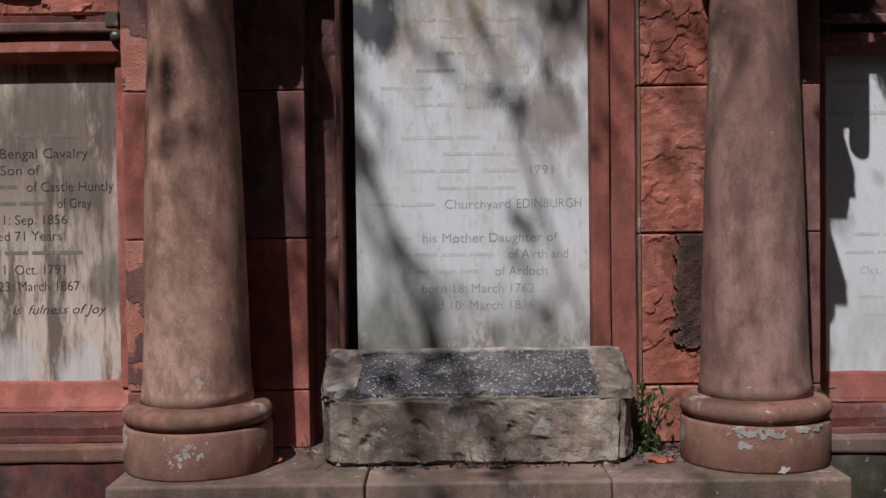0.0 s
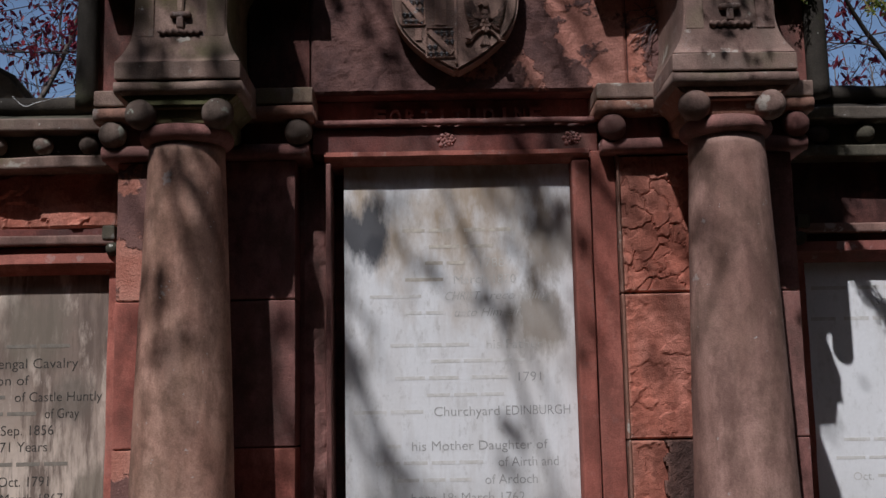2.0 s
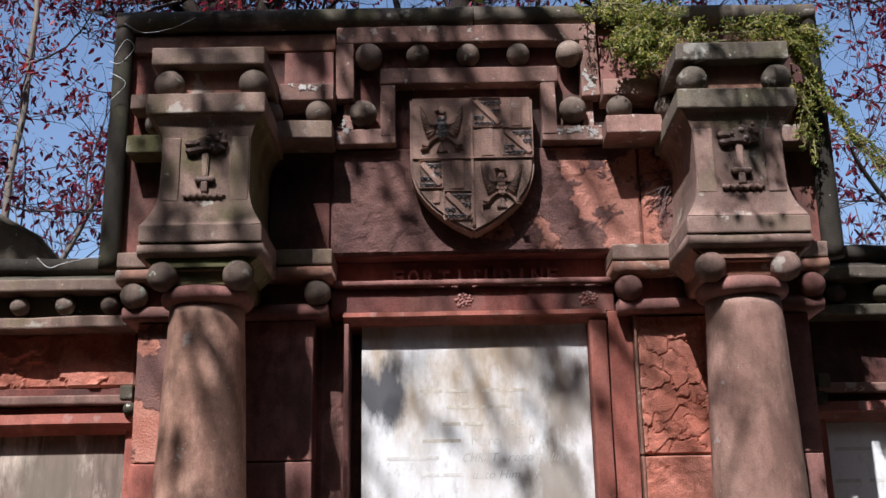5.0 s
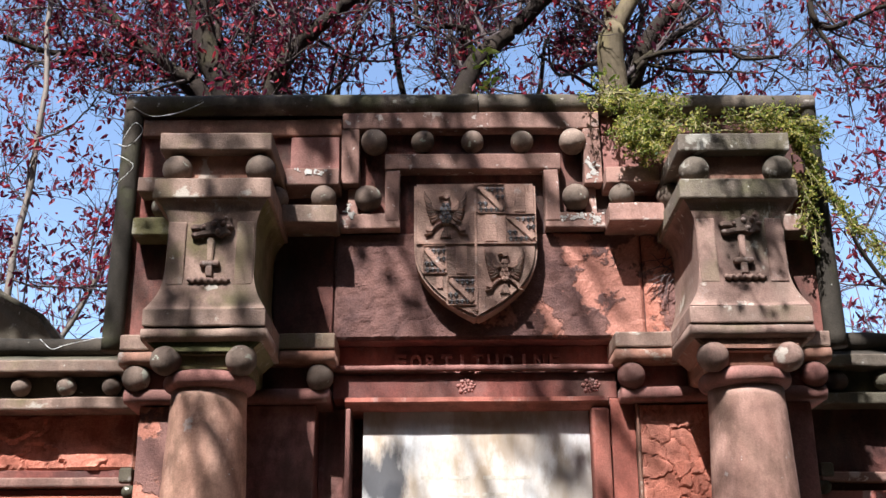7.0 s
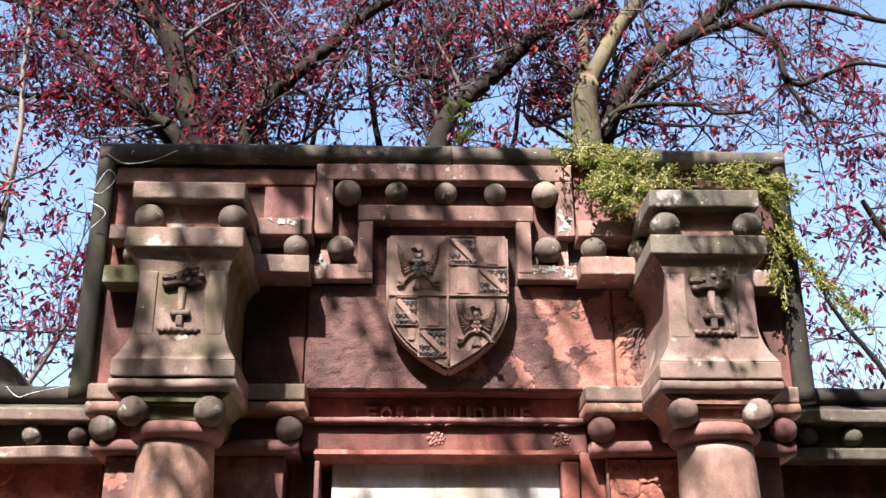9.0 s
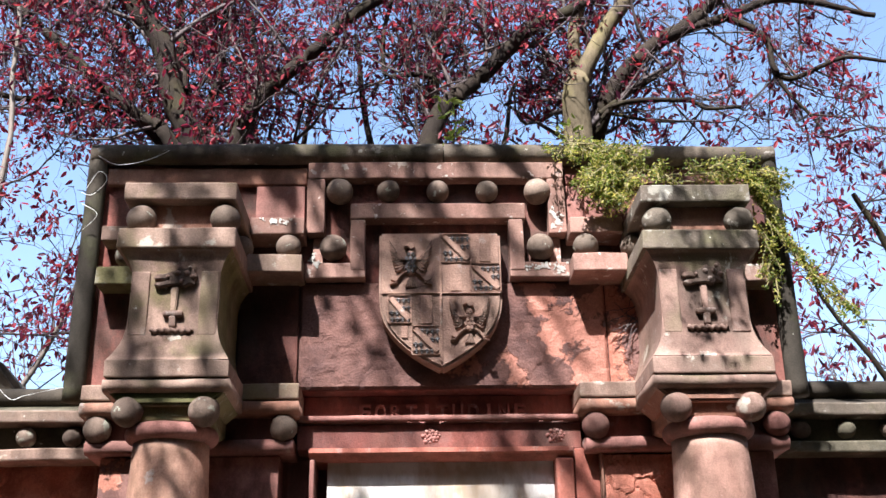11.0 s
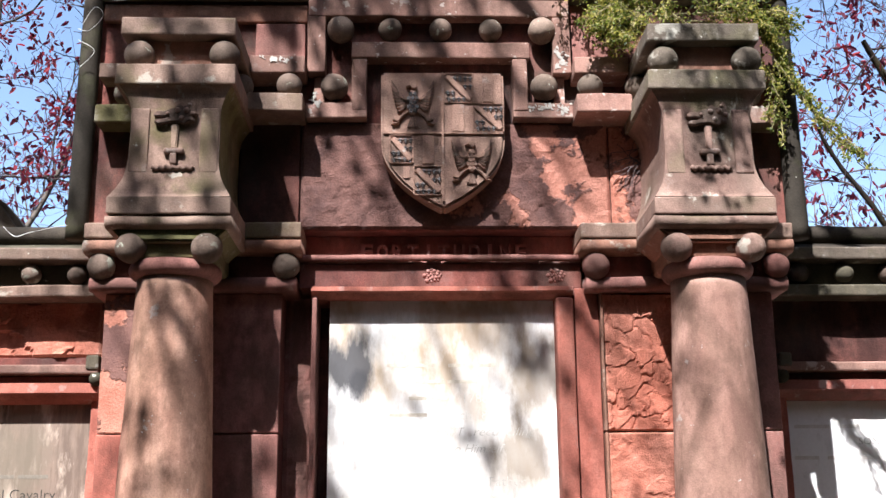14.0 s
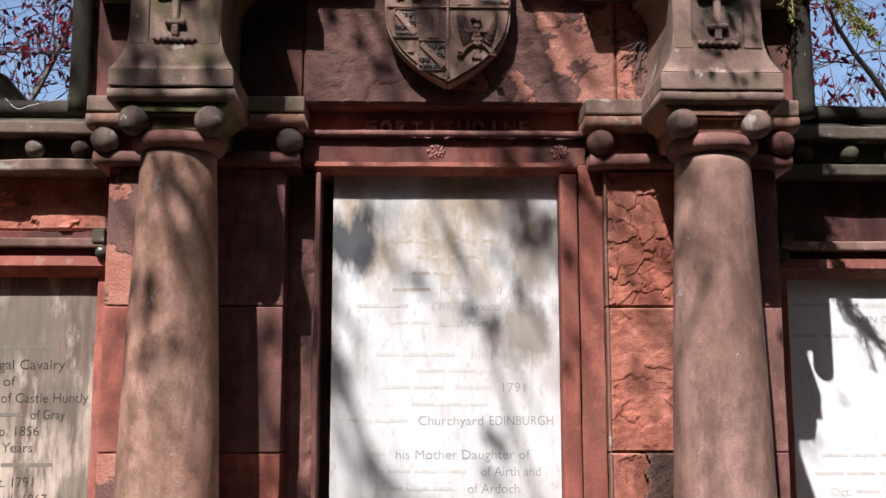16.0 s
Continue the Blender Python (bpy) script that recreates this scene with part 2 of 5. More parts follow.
def marble(name, base, dirty, brown, dirt_shade_top, dirt_low, z_low, z_top, stains=(), drips=0.0, head_at=0.44):
    """White marble, stained brown-grey: streaks from the head, with shade on the buff slab, a grimy foot."""
    m, n, l, b = material(name)
    co = n.new("ShaderNodeTexCoord").outputs["Object"]
    a = noise_tex(n, l, co, 2.6, 7, 0.62, (1.3, 1, 0.55))
    c = noise_tex(n, l, co, 7.0, 6, 0.65, (1.4, 1, 0.5))
    fine = noise_tex(n, l, co, 60.0, 4, 0.6)
    sep = n.new("ShaderNodeSeparateXYZ")
    l.new(co, sep.inputs[0])

    def band(z0, z1):
        r = n.new("ShaderNodeMapRange")
        r.inputs["From Min"].default_value, r.inputs["From Max"].default_value = z0, z1
        l.new(sep.outputs["Z"], r.inputs["Value"])
        return r.outputs[0]

    def math_node(op, x, y):
        k = n.new("ShaderNodeMath")
        k.operation, k.use_clamp = op, True
        for i, v in enumerate((x, y)):
            if isinstance(v, (int, float)):
                k.inputs[i].default_value = v
            else:
                l.new(v, k.inputs[i])
        return k.outputs[0]
    col = ramp(n, l, fine, [(0.3, tuple(0.94 * v for v in base)), (0.7, base)])
    head = math_node("MULTIPLY", ramp(n, l, a, [(head_at, (0, 0, 0)), (head_at + 0.16, (1, 1, 1))]), math_node("MULTIPLY", band(z_top - 1.15, z_top - 0.35), dirt_shade_top))
    col = mix(n, l, head, col, brown)
    foot = math_node("MULTIPLY", ramp(n, l, c, [(0.30, (0, 0, 0)), (0.54, (1, 1, 1))]), math_node("MULTIPLY", band(z_low + 0.50, z_low + 0.12), dirt_low))
    col = mix(n, l, foot, col, dirty)
    speck = noise_tex(n, l, co, 24.0, 7, 0.72, (1.2, 1, 0.7))
    col = mix(n, l, ramp(n, l, speck, [(0.55, (0, 0, 0)), (0.68, (0.30, 0.30, 0.30))]), col, dirty)
    col = mix(n, l, math_node("MULTIPLY", foot, ramp(n, l, speck, [(0.46, (0, 0, 0)), (0.56, (0.55, 0.55, 0.55))])), col, base)
    vein = ramp(n, l, c, [(0.56, (0, 0, 0)), (0.72, (0.35, 0.35, 0.35))])
    col = mix(n, l, vein, col, dirty)
    if drips:
        run = noise_tex(n, l, co, 5.0, 7, 0.68, (2.6, 1, 0.35))
        col = mix(n, l, ramp(n, l, run, [(0.46, (0, 0, 0)), (0.57, (drips, drips, drips))]), col, tuple(0.75 * v for v in brown))
        pale = noise_tex(n, l, co, 8.0, 6, 0.66, (1.8, 1, 0.5))
        col = mix(n, l, ramp(n, l, pale, [(0.54, (0, 0, 0)), (0.64, (0.5 * drips, 0.5 * drips, 0.5 * drips))]), col, base)
    for sx, sz, size, tone, force in stains:
        d = n.new("ShaderNodeVectorMath")
        d.operation = "DISTANCE"
        flat = n.new("ShaderNodeCombineXYZ")
        l.new(sep.outputs["X"], flat.inputs[0])
        l.new(sep.outputs["Z"], flat.inputs[2])
        l.new(flat.outputs[0], d.inputs[0])
        d.inputs[1].default_value = (sx, 0, sz)
        wob = n.new("ShaderNodeMath")
        wob.operation = "MULTIPLY_ADD"
        l.new(c, wob.inputs[0])
        wob.inputs[1].default_value = size * 2.4
        l.new(d.outputs["Value"], wob.inputs[2])
        edge = n.new("ShaderNodeMapRange")
        edge.inputs["From Min"].default_value, edge.inputs["From Max"].default_value = size * 2.35, size * 1.75
        edge.inputs["To Max"].default_value = force
        l.new(wob.outputs[0], edge.inputs["Value"])
        col = mix(n, l, edge.outputs[0], col, tone)
    l.new(col, b.inputs["Base Color"])
    b.inputs["Roughness"].default_value = 0.55
    bp = n.new("ShaderNodeBump")
    bp.inputs["Strength"].default_value, bp.inputs["Distance"].default_value = 0.15, 0.004
    l.new(fine, bp.inputs["Height"])
    l.new(bp.outputs[0], b.inputs["Normal"])
    return m


MARBLE = marble("stained_marble", (0.81, 0.80, 0.78), (0.25, 0.215, 0.16), (0.42, 0.31, 0.20), 0.9, 0.85, 0.85, 2.75,
                [(-0.44, 2.40, 0.15, (0.055, 0.055, 0.06), 0.95), (-0.38, 2.33, 0.05, (0.05, 0.05, 0.055), 0.9), (0.36, 1.99, 0.15, (0.25, 0.20, 0.145), 0.75), (0.43, 2.35, 0.20, (0.20, 0.15, 0.10), 0.7), (0.22, 2.56, 0.17, (0.30, 0.21, 0.13), 0.7), (0.02, 2.60, 0.12, (0.36, 0.26, 0.16), 0.6), (0.16, 2.22, 0.10, (0.44, 0.33, 0.22), 0.55), (-0.34, 0.98, 0.22, (0.19, 0.19, 0.14), 0.7), (0.25, 0.92, 0.20, (0.24, 0.23, 0.17), 0.5)], drips=0.12)
# dark head: brown streaks plus shade on the upper slab, put into the colour
MARBLE_OLD = marble("weathered_marble", (0.80, 0.66, 0.53), (0.34, 0.24, 0.165), (0.20, 0.142, 0.108), 0.92, 0.25, 0.85, 2.2,
                  [(-1.72, 1.66, 0.12, (0.16, 0.13, 0.10), 0.8), (-1.60, 1.25, 0.13, (0.17, 0.14, 0.10), 0.75), (-1.9, 2.0, 0.2, (0.20, 0.165, 0.12), 0.7), (-1.75, 0.86, 0.12, (0.72, 0.70, 0.66), 0.8), (-2.05, 0.9, 0.12, (0.70, 0.68, 0.64), 0.7)], drips=0.9, head_at=0.37)
MARBLE_CLEAN = marble("white_marble", (0.85, 0.845, 0.83), (0.45, 0.43, 0.38), (0.5, 0.46, 0.4), 0.25, 0.5, 0.85, 2.25)


def plain(name, color, rough=0.7, tint=0.25, scale=40.0, sub=0.0):
    m, n, l, b = material(name)
    geo = n.new("ShaderNodeNewGeometry")
    hue = n.new("ShaderNodeHueSaturation")
    hue.inputs["Color"].default_value = (*color, 1)
    mr = n.new("ShaderNodeMapRange")
    mr.inputs["To Min"].default_value, mr.inputs["To Max"].default_value = 1 - tint, 1 + 1.6 * tint
    l.new(geo.outputs["Random Per Island"], mr.inputs["Value"])
    l.new(mr.outputs[0], hue.inputs["Value"])
    nz = noise_tex(n, l, n.new("ShaderNodeTexCoord").outputs["Object"], scale, 4)
    col = mix(n, l, 0.5, hue.outputs[0], ramp(n, l, nz, [(0.3, (0.3, 0.3, 0.3)), (0.7, (0.75, 0.75, 0.75))]), "OVERLAY")
    l.new(col, b.inputs["Base Color"])
    b.inputs["Roughness"].default_value = rough
    return m, n, l, b


def leaf(name, c0, c1, c2, through_light=0.5):
    """Thin leaf: varied tone leaf by leaf, light shines through."""
    m, n, l, b = material(name)
    geo = n.new("ShaderNodeNewGeometry")
    col = ramp(n, l, geo.outputs["Random Per Island"], [(0.0, c0), (0.55, c1), (1.0, c2)])
    l.new(col, b.inputs["Base Color"])
    b.inputs["Roughness"].default_value = 0.5
    tr = n.new("ShaderNodeBsdfTranslucent")
    l.new(col, tr.inputs["Color"])
    ms = n.new("ShaderNodeMixShader")
    ms.inputs[0].default_value = through_light
    l.new(b.outputs[0], ms.inputs[1])
    l.new(tr.outputs[0], ms.inputs[2])
    l.new(ms.outputs[0], n["Material Output"].inputs["Surface"])
    return m


LEAF_RED = leaf("copper_leaves", (0.065, 0.010, 0.030), (0.20, 0.018, 0.045), (0.45, 0.045, 0.05))
LEAF_YOUNG = leaf("young_green_leaves", (0.20, 0.26, 0.03), (0.32, 0.38, 0.05), (0.45, 0.46, 0.10))
LEAF_CREEPER = leaf("creeper_leaves", (0.055, 0.10, 0.015), (0.23, 0.28, 0.04), (0.62, 0.52, 0.14))
LEAF_GREEN = leaf("weed_leaves", (0.06, 0.14, 0.02), (0.10, 0.22, 0.035), (0.16, 0.30, 0.06))
# bark darkened to carry the shade of the crowns
BARK_SHADED = stone("canopy_shaded_bark", (0.012, 0.008, 0.007), (0.024, 0.017, 0.013), (0.046, 0.034, 0.025), lichen=(0.12, 0.13, 0.06), lichen_at=0.72, moss=(0.045, 0.040, 0.018), bump=0.9, vary=0.1, film2_by=0.1, rim_by=0.0)
# lighter copy of the bark, for the trunk standing in sun
BARK_LIT = stone("sunlit_mossy_bark", (0.05, 0.038, 0.024), (0.11, 0.085, 0.055), (0.19, 0.15, 0.09), lichen=(0.2, 0.22, 0.1), lichen_at=0.70, moss=(0.15, 0.13, 0.05), bump=0.9, vary=0.1, film2_by=0.1, rim_by=0.0)
TWIG, *_ = plain("twig_bark", (0.062, 0.043, 0.041))
# leaves of the added, out-of-view growth that holds back skylight
LEAF_DARK = leaf("sky_block_leaves", (0.012, 0.025, 0.010), (0.025, 0.05, 0.018), (0.05, 0.08, 0.03), 0.15)
CREEPER_STEM, *_ = plain("creeper_stem", (0.20, 0.17, 0.07))
TWIG_PALE, *_ = plain("pale_twig", (0.17, 0.14, 0.115))
WIRE, *_ = plain("pale_wire", (0.62, 0.62, 0.6), 0.4)
BRICK, *_ = plain("brick_chip", (0.42, 0.12, 0.06), 0.9)
INK, *_ = plain("letter_grey", (0.35, 0.335, 0.31), 0.9, 0.1)
INK_DARK, *_ = plain("letter_dark", (0.05, 0.045, 0.038), 0.9, 0.1)
INK_FADED, *_ = plain("letter_faded", (0.47, 0.45, 0.41), 0.9, 0.2)
BAR_FADED, *_ = plain("bar_faded", (0.57, 0.545, 0.50), 0.9, 0.1)
BAR_STAINED, *_ = plain("bar_stained", (0.47, 0.42, 0.345), 0.9, 0.1)
BAR_DARK, *_ = plain("bar_dark", (0.20, 0.175, 0.14), 0.9, 0.1)
LICHEN, *_ = plain("white_lichen", (0.42, 0.395, 0.355), 0.95, 0.2, 60.0)
SLATE, *_ = plain("roof_slate", (0.10, 0.10, 0.105), 0.8)


# ---- mesh helpers ----
def part(name, bm, mat, parent=None, label="", smooth=False):
    me = bpy.data.meshes.new(name)
    if smooth:
        for f in bm.faces:
            f.smooth = True
    bm.to_mesh(me)
    bm.free()
    me.materials.append(mat)
    ob = new(name, me)
    if parent:
        ob.parent = parent
    if label:
        tagged(ob, label)
    return ob


def empty(name, label, category, at=(0, 0, 0), group="", kind=""):
    ob = new(name)
    ob.empty_display_size = 0.1
    ob.location = at
    return tagged(ob, label, category, group, kind)


def worn(bm, amp, scale=6.0, seed=0.0):
    for v in bm.verts:
        d = noise.noise_vector((v.co + Vector((seed, seed * 1.7, seed * 0.3))) * scale)
        d += 0.5 * noise.noise_vector((v.co + Vector((seed, 3.1, seed))) * scale * 3.1)
        v.co += d * amp


def box(x0, x1, y0, y1, z0, z1, bevel=0.008, wear=0.003, step=0.09, seed=0.0, bm=None):
    """A dressed stone: bevelled, cut into cells and slightly uneven."""
    own = bm is None
    t = bmesh.new()
    bmesh.ops.create_cube(t, size=1.0)
    for v in t.verts:
        v.co = Vector(((x0 + x1) / 2 + v.co.x * (x1 - x0), (y0 + y1) / 2 + v.co.y * (y1 - y0), (z0 + z1) / 2 + v.co.z * (z1 - z0)))
    if step:
        for axis, a, b in ((0, x0, x1), (2, z0, z1)):
            count = min(24, int((b - a) / step))
            for i in range(1, count):
                p = [0, 0, 0]
                p[axis] = a + (b - a) * i / count
                nrm = [0, 0, 0]
                nrm[axis] = 1
                bmesh.ops.bisect_plane(t, geom=t.verts[:] + t.edges[:] + t.faces[:], plane_co=p, plane_no=nrm)
    sharp = [e for e in t.edges if len(e.link_faces) == 2 and e.calc_face_angle(0) > 0.6]
    if bevel:
        bmesh.ops.bevel(t, geom=sharp, offset=bevel, segments=2, profile=0.5, affect="EDGES")
    if wear:
        worn(t, wear, 5.0, seed + x0 * 3 + z0 * 7)
    if own:
        return t
    me = bpy.data.meshes.new("tmp")
    t.to_mesh(me)
    t.free()
    bm.from_mesh(me)
    bpy.data.meshes.remove(me)
    return bm


def turned(profile, cx, cy, seg=56, wear=0.002, seed=0.0, squash=1.0):
    """A body of revolution about an upright axis; profile: (radius, height) from the foot up."""
    bm = bmesh.new()
    rings = []
    for r, z in profile:
        rings.append([bm.verts.new((cx + r * math.cos(2 * math.pi * i / seg), cy + r * squash * math.sin(2 * math.pi * i / seg), z)) for i in range(seg)])
    for a, b in zip(rings, rings[1:]):
        for i in range(seg):
            bm.faces.new((a[i], a[(i + 1) % seg], b[(i + 1) % seg], b[i]))
    bm.faces.new(reversed(rings[0]))
    bm.faces.new(rings[-1])
    worn(bm, wear, 4.0, seed)
    return bm


def ball(x, y, z, r, seed=0.0):
    bm = bmesh.new()
    bmesh.ops.create_uvsphere(bm, u_segments=28, v_segments=18, radius=r)
    for v in bm.verts:
        v.co += Vector((x, y, z))
    worn(bm, r * 0.05, 9.0, seed + x * 3)
    return bm


def prism(points, y0, y1, bevel=0.006, wear=0.002, seed=0.0):
    """An outline in x and z, given depth from y0 (front) to y1."""
    bm = bmesh.new()
    front = [bm.verts.new((x, y0, z)) for x, z in points]
    back = [bm.verts.new((x, y1, z)) for x, z in points]
    bm.faces.new(front)
    bm.faces.new(list(reversed(back)))
    k = len(points)
    for i in range(k):
        bm.faces.new((front[i], back[i], back[(i + 1) % k], front[(i + 1) % k]))
    bmesh.ops.recalc_face_normals(bm, faces=bm.faces[:])
    if bevel:
        bmesh.ops.bevel(bm, geom=[e for e in bm.edges if e.calc_face_angle(0) > 0.5], offset=bevel, segments=2, affect="EDGES")
    if wear:
        worn(bm, wear, 5.0, seed)
    return bm


def moulding(section, x0, x1, wear=0.002, seed=0.0, cells=20):
    """A run along x of a section in y and z."""
    bm = bmesh.new()
    rows = []
    for i in range(cells + 1):
        x = x0 + (x1 - x0) * i / cells
        rows.append([bm.verts.new((x, y, z)) for y, z in section])
    k = len(section)
    for a, b in zip(rows, rows[1:]):
        for i in range(k):
            bm.faces.new((a[i], a[(i + 1) % k], b[(i + 1) % k], b[i]))
    bm.faces.new(rows[0])
    bm.faces.new(list(reversed(rows[-1])))
    bmesh.ops.recalc_face_normals(bm, faces=bm.faces[:])
    worn(bm, wear, 5.0, seed)
    return bm


def arc(cy, cz, r, a0, a1, n=8):
    return [(cy + r * math.cos(radians(a0 + (a1 - a0) * i / n)), cz + r * math.sin(radians(a0 + (a1 - a0) * i / n))) for i in range(n + 1)]


def flaked(x0, x1, z0, z1, y, amp, seed, layers=4, cell=0.011, scale=3.2, back=0.05, plates=0.0):
    """A block whose face has come off in sheets: terraces of broken layers with sharp lips."""
    bm = bmesh.new()
    nx, nz = max(2, int((x1 - x0) / cell)), max(2, int((z1 - z0) / cell))
    grid = []
    for j in range(nz + 1):
        row = []
        for i in range(nx + 1):
            x, z = x0 + (x1 - x0) * i / nx, z0 + (z1 - z0) * j / nz
            p = Vector((x * scale, z * scale * 1.15, seed))
            h = noise.noise(p) + 0.5 * noise.noise(p * 2.3) + 0.28 * noise.noise(p * 5.1) + 0.1 * noise.noise(p * 13)
            q = (h * 0.5 + 0.5) * layers
            f = q - math.floor(q)
            stepped = (math.floor(q) + min(1.0, max(0.0, (f - 0.86) / 0.14)) + 0.25 * f) / layers
            d = amp * stepped + 0.004 * noise.noise(p * 9)
            if plates:      # curved scales with open cracks between them
                w = Vector((x, z * 0.8, seed)) / plates
                w += 0.55 * noise.noise_vector(w * 0.9) + 0.22 * noise.noise_vector(w * 2.6)
                dist, spots_ = noise.voronoi(w)
                gap = dist[1] - dist[0]
                lift = noise.cell(spots_[0] * 7.3)
                tilt = (w - spots_[0]).y
                d = 0.6 * d + amp * (0.14 * lift + 0.16 * tilt) + 0.25 * amp
                if gap < 0.10 and noise.noise(w * 0.7 + Vector((3, 1, 2))) > -0.25:
                    d += 0.007 * (1 - gap / 0.10)
            edge = min(i, nx - i, j, nz - j)
            if edge == 0:
                d += 0.012
            row.append(bm.verts.new((x, y + d, z)))
        grid.append(row)
    for a, b in zip(grid, grid[1:]):
        for i in range(nx):
            bm.faces.new((a[i], a[i + 1], b[i + 1], b[i]))
    rim = [grid[0][i] for i in range(nx + 1)] + [grid[j][nx] for j in range(1, nz + 1)] + [grid[nz][i] for i in range(nx - 1, -1, -1)] + [grid[j][0] for j in range(nz - 1, 0, -1)]
    deep = [bm.verts.new((v.co.x, y + amp + back, v.co.z)) for v in rim]
    k = len(rim)
    for i in range(k):
        bm.faces.new((rim[i], deep[i], deep[(i + 1) % k], rim[(i + 1) % k]))
    bmesh.ops.recalc_face_normals(bm, faces=bm.faces[:])
    return bm


def tube(points, r0, r1, sides=6, bm=None):
    """A tapered limb along a line of points."""
    own = bm is None
    bm = bm or bmesh.new()
    rings, k = [], len(points)
    for i, p in enumerate(points):
        p = Vector(p)
        d = (Vector(points[min(i + 1, k - 1)]) - Vector(points[max(i - 1, 0)])).normalized()
        u = d.orthogonal().normalized()
        w = d.cross(u)
        r = r0 + (r1 - r0) * i / max(1, k - 1)
        rings.append([bm.verts.new(p + u * r * math.cos(2 * math.pi * j / sides) + w * r * math.sin(2 * math.pi * j / sides)) for j in range(sides)])
    for a, b in zip(rings, rings[1:]):
        for j in range(sides):
            bm.faces.new((a[j], a[(j + 1) % sides], b[(j + 1) % sides], b[j]))
    bm.faces.new(list(reversed(rings[0])))
    bm.faces.new(rings[-1])
    return bm

# ---- setting: ground and walls ----
STEP_TOP = 0.53
bm = bmesh.new()
bmesh.ops.create_grid(bm, x_segments=80, y_segments=80, size=60)
for v in bm.verts:
    v.co.z = 0.05 * noise.noise(v.co * 0.3) - 0.05
ground = tagged(part("ground", bm, EARTH), "bare dark earth with leaf litter before the wall", "ground", kind="structure")

# upper screen wall behind the shield, overhanging the motto band
wall_upper = tagged(part("wall_upper", box(-1.64, 1.64, 0.05, 0.75, 3.03, 4.20, 0.01, 0.004, 0.12), RED_SOOT), "sooty red sandstone attic wall behind a carved shield", "wall", kind="structure")
wall_middle = tagged(part("wall_middle", box(-1.515, 1.515, 0.27, 0.95, 0.0, 3.03, 0.004, 0.002, 0.2), RED_SOOT), "dark red sandstone wall behind the memorial", "wall", kind="structure")
wall_left = tagged(part("wall_left_bay", box(-4.2, -1.50, 0.492, 0.80, 0.0, 3.06, 0.004, 0.002, 0.3), RED_SOOT), "red sandstone side wall of the memorial", "wall", kind="structure")
wall_right = tagged(part("wall_right_bay", box(1.50, 4.5, 0.90, 1.25, 0.0, 3.06, 0.004, 0.002, 0.3), RED_SOOT), "red sandstone side wall of the memorial", "wall", kind="structure")

# facing stones of the attic wall
part("facing_stone", flaked(-0.655, 0.80, 3.035, 3.56, 0.030, 0.012, 4.2, 2, 0.013, 2.6, 0.0), FACING, wall_upper, "dusky red facing stone peeling to bright raw stone")
part("facing_stone", flaked(0.806, 0.98, 3.035, 3.55, 0.018, 0.03, 9.1, 3, 0.012, 4.0, 0.0), PEELED, wall_upper, "flaked bright red facing stone")
# dark tone here stands in for the pedestal's shadow on the wall
part("facing_stone", box(-0.94, -0.66, 0.034, 0.07, 3.035, 3.55, 0.006, 0.002), SOOT_SHADE, wall_upper)
part("facing_stone", box(-1.62, -0.64, 0.02, 0.07, 4.075, 4.165, 0.006, 0.003), BROWN, wall_upper)
part("facing_stone", box(-0.885, -0.645, 0.01, 0.07, 3.835, 4.06, 0.006, 0.003), DULL, wall_upper)
part("facing_stone", box(0.645, 1.62, 0.02, 0.07, 4.075, 4.165, 0.006, 0.003), RED_SOOT, wall_upper)
part("facing_stone", box(0.645, 0.885, 0.01, 0.07, 3.835, 4.06, 0.006, 0.003), DULL, wall_upper)

# rounded coping and edge rolls of the attic
coping = empty("wall_coping", "weathered rounded stone coping, dark with moss", "coping", (0, 0, 0), kind="structure")
for a, b in ((-1.70, 0.035), (0.041, 1.70)):
    bm = moulding(arc(0.01, 4.235, 0.052, 0, 360, 18)[:-1], a, b, 0.004, a, 24)
    for v in bm.verts:
        v.co.z -= 0.011 * max(0.0, v.co.x)      # the wall has settled at this end
    part("coping_stone", bm, DARK_SLAB, coping, smooth=True)
bm = box(-1.69, 1.69, 0.0, 0.78, 4.195, 4.26, 0.01, 0.004)
for v in bm.verts:
    v.co.z -= 0.011 * max(0.0, v.co.x)
part("coping_stone", bm, MOSSY, coping)
for s in (-1, 1):
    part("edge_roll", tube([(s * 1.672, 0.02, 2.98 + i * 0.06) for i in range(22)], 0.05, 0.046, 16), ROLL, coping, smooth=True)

SET_BACK = Matrix.Translation((-0.14, -5.0, 1.6)) @ Matrix.Scale(1.069, 4) @ Matrix.Translation((0.14, 5.0, -1.6))   # the side bays stand back from the columns
SET_BACK_RIGHT = Matrix.Translation((-0.14, -5.0, 1.6)) @ Matrix.Scale(1.15, 4) @ Matrix.Translation((0.14, 5.0, -1.6))

# ---- step under the columns ----
step = empty("stone_step", "long brown sandstone plinth step under the columns", "step")
for a, b in ((-1.425, -0.44), (-0.436, 0.50), (0.504, 1.41)):
    part("step_stone", box(a, b, -0.67, 0.27, 0.0, STEP_TOP, 0.012, 0.004, 0.11, a), OLIVE, step)
for s, a in ((-1, -4.2), (1, 1.43)):
    led = empty("side_plinth", "low weathered stone plinth ledge under the side tablet", "plinth", group="side plinths")
    led.matrix_basis = SET_BACK if s < 0 else SET_BACK_RIGHT
    part("ledge", box(a, a + 2.77, -0.10, 0.14, 0.50, 0.57, 0.012, 0.006), BROWN if s < 0 else OLIVE, led)
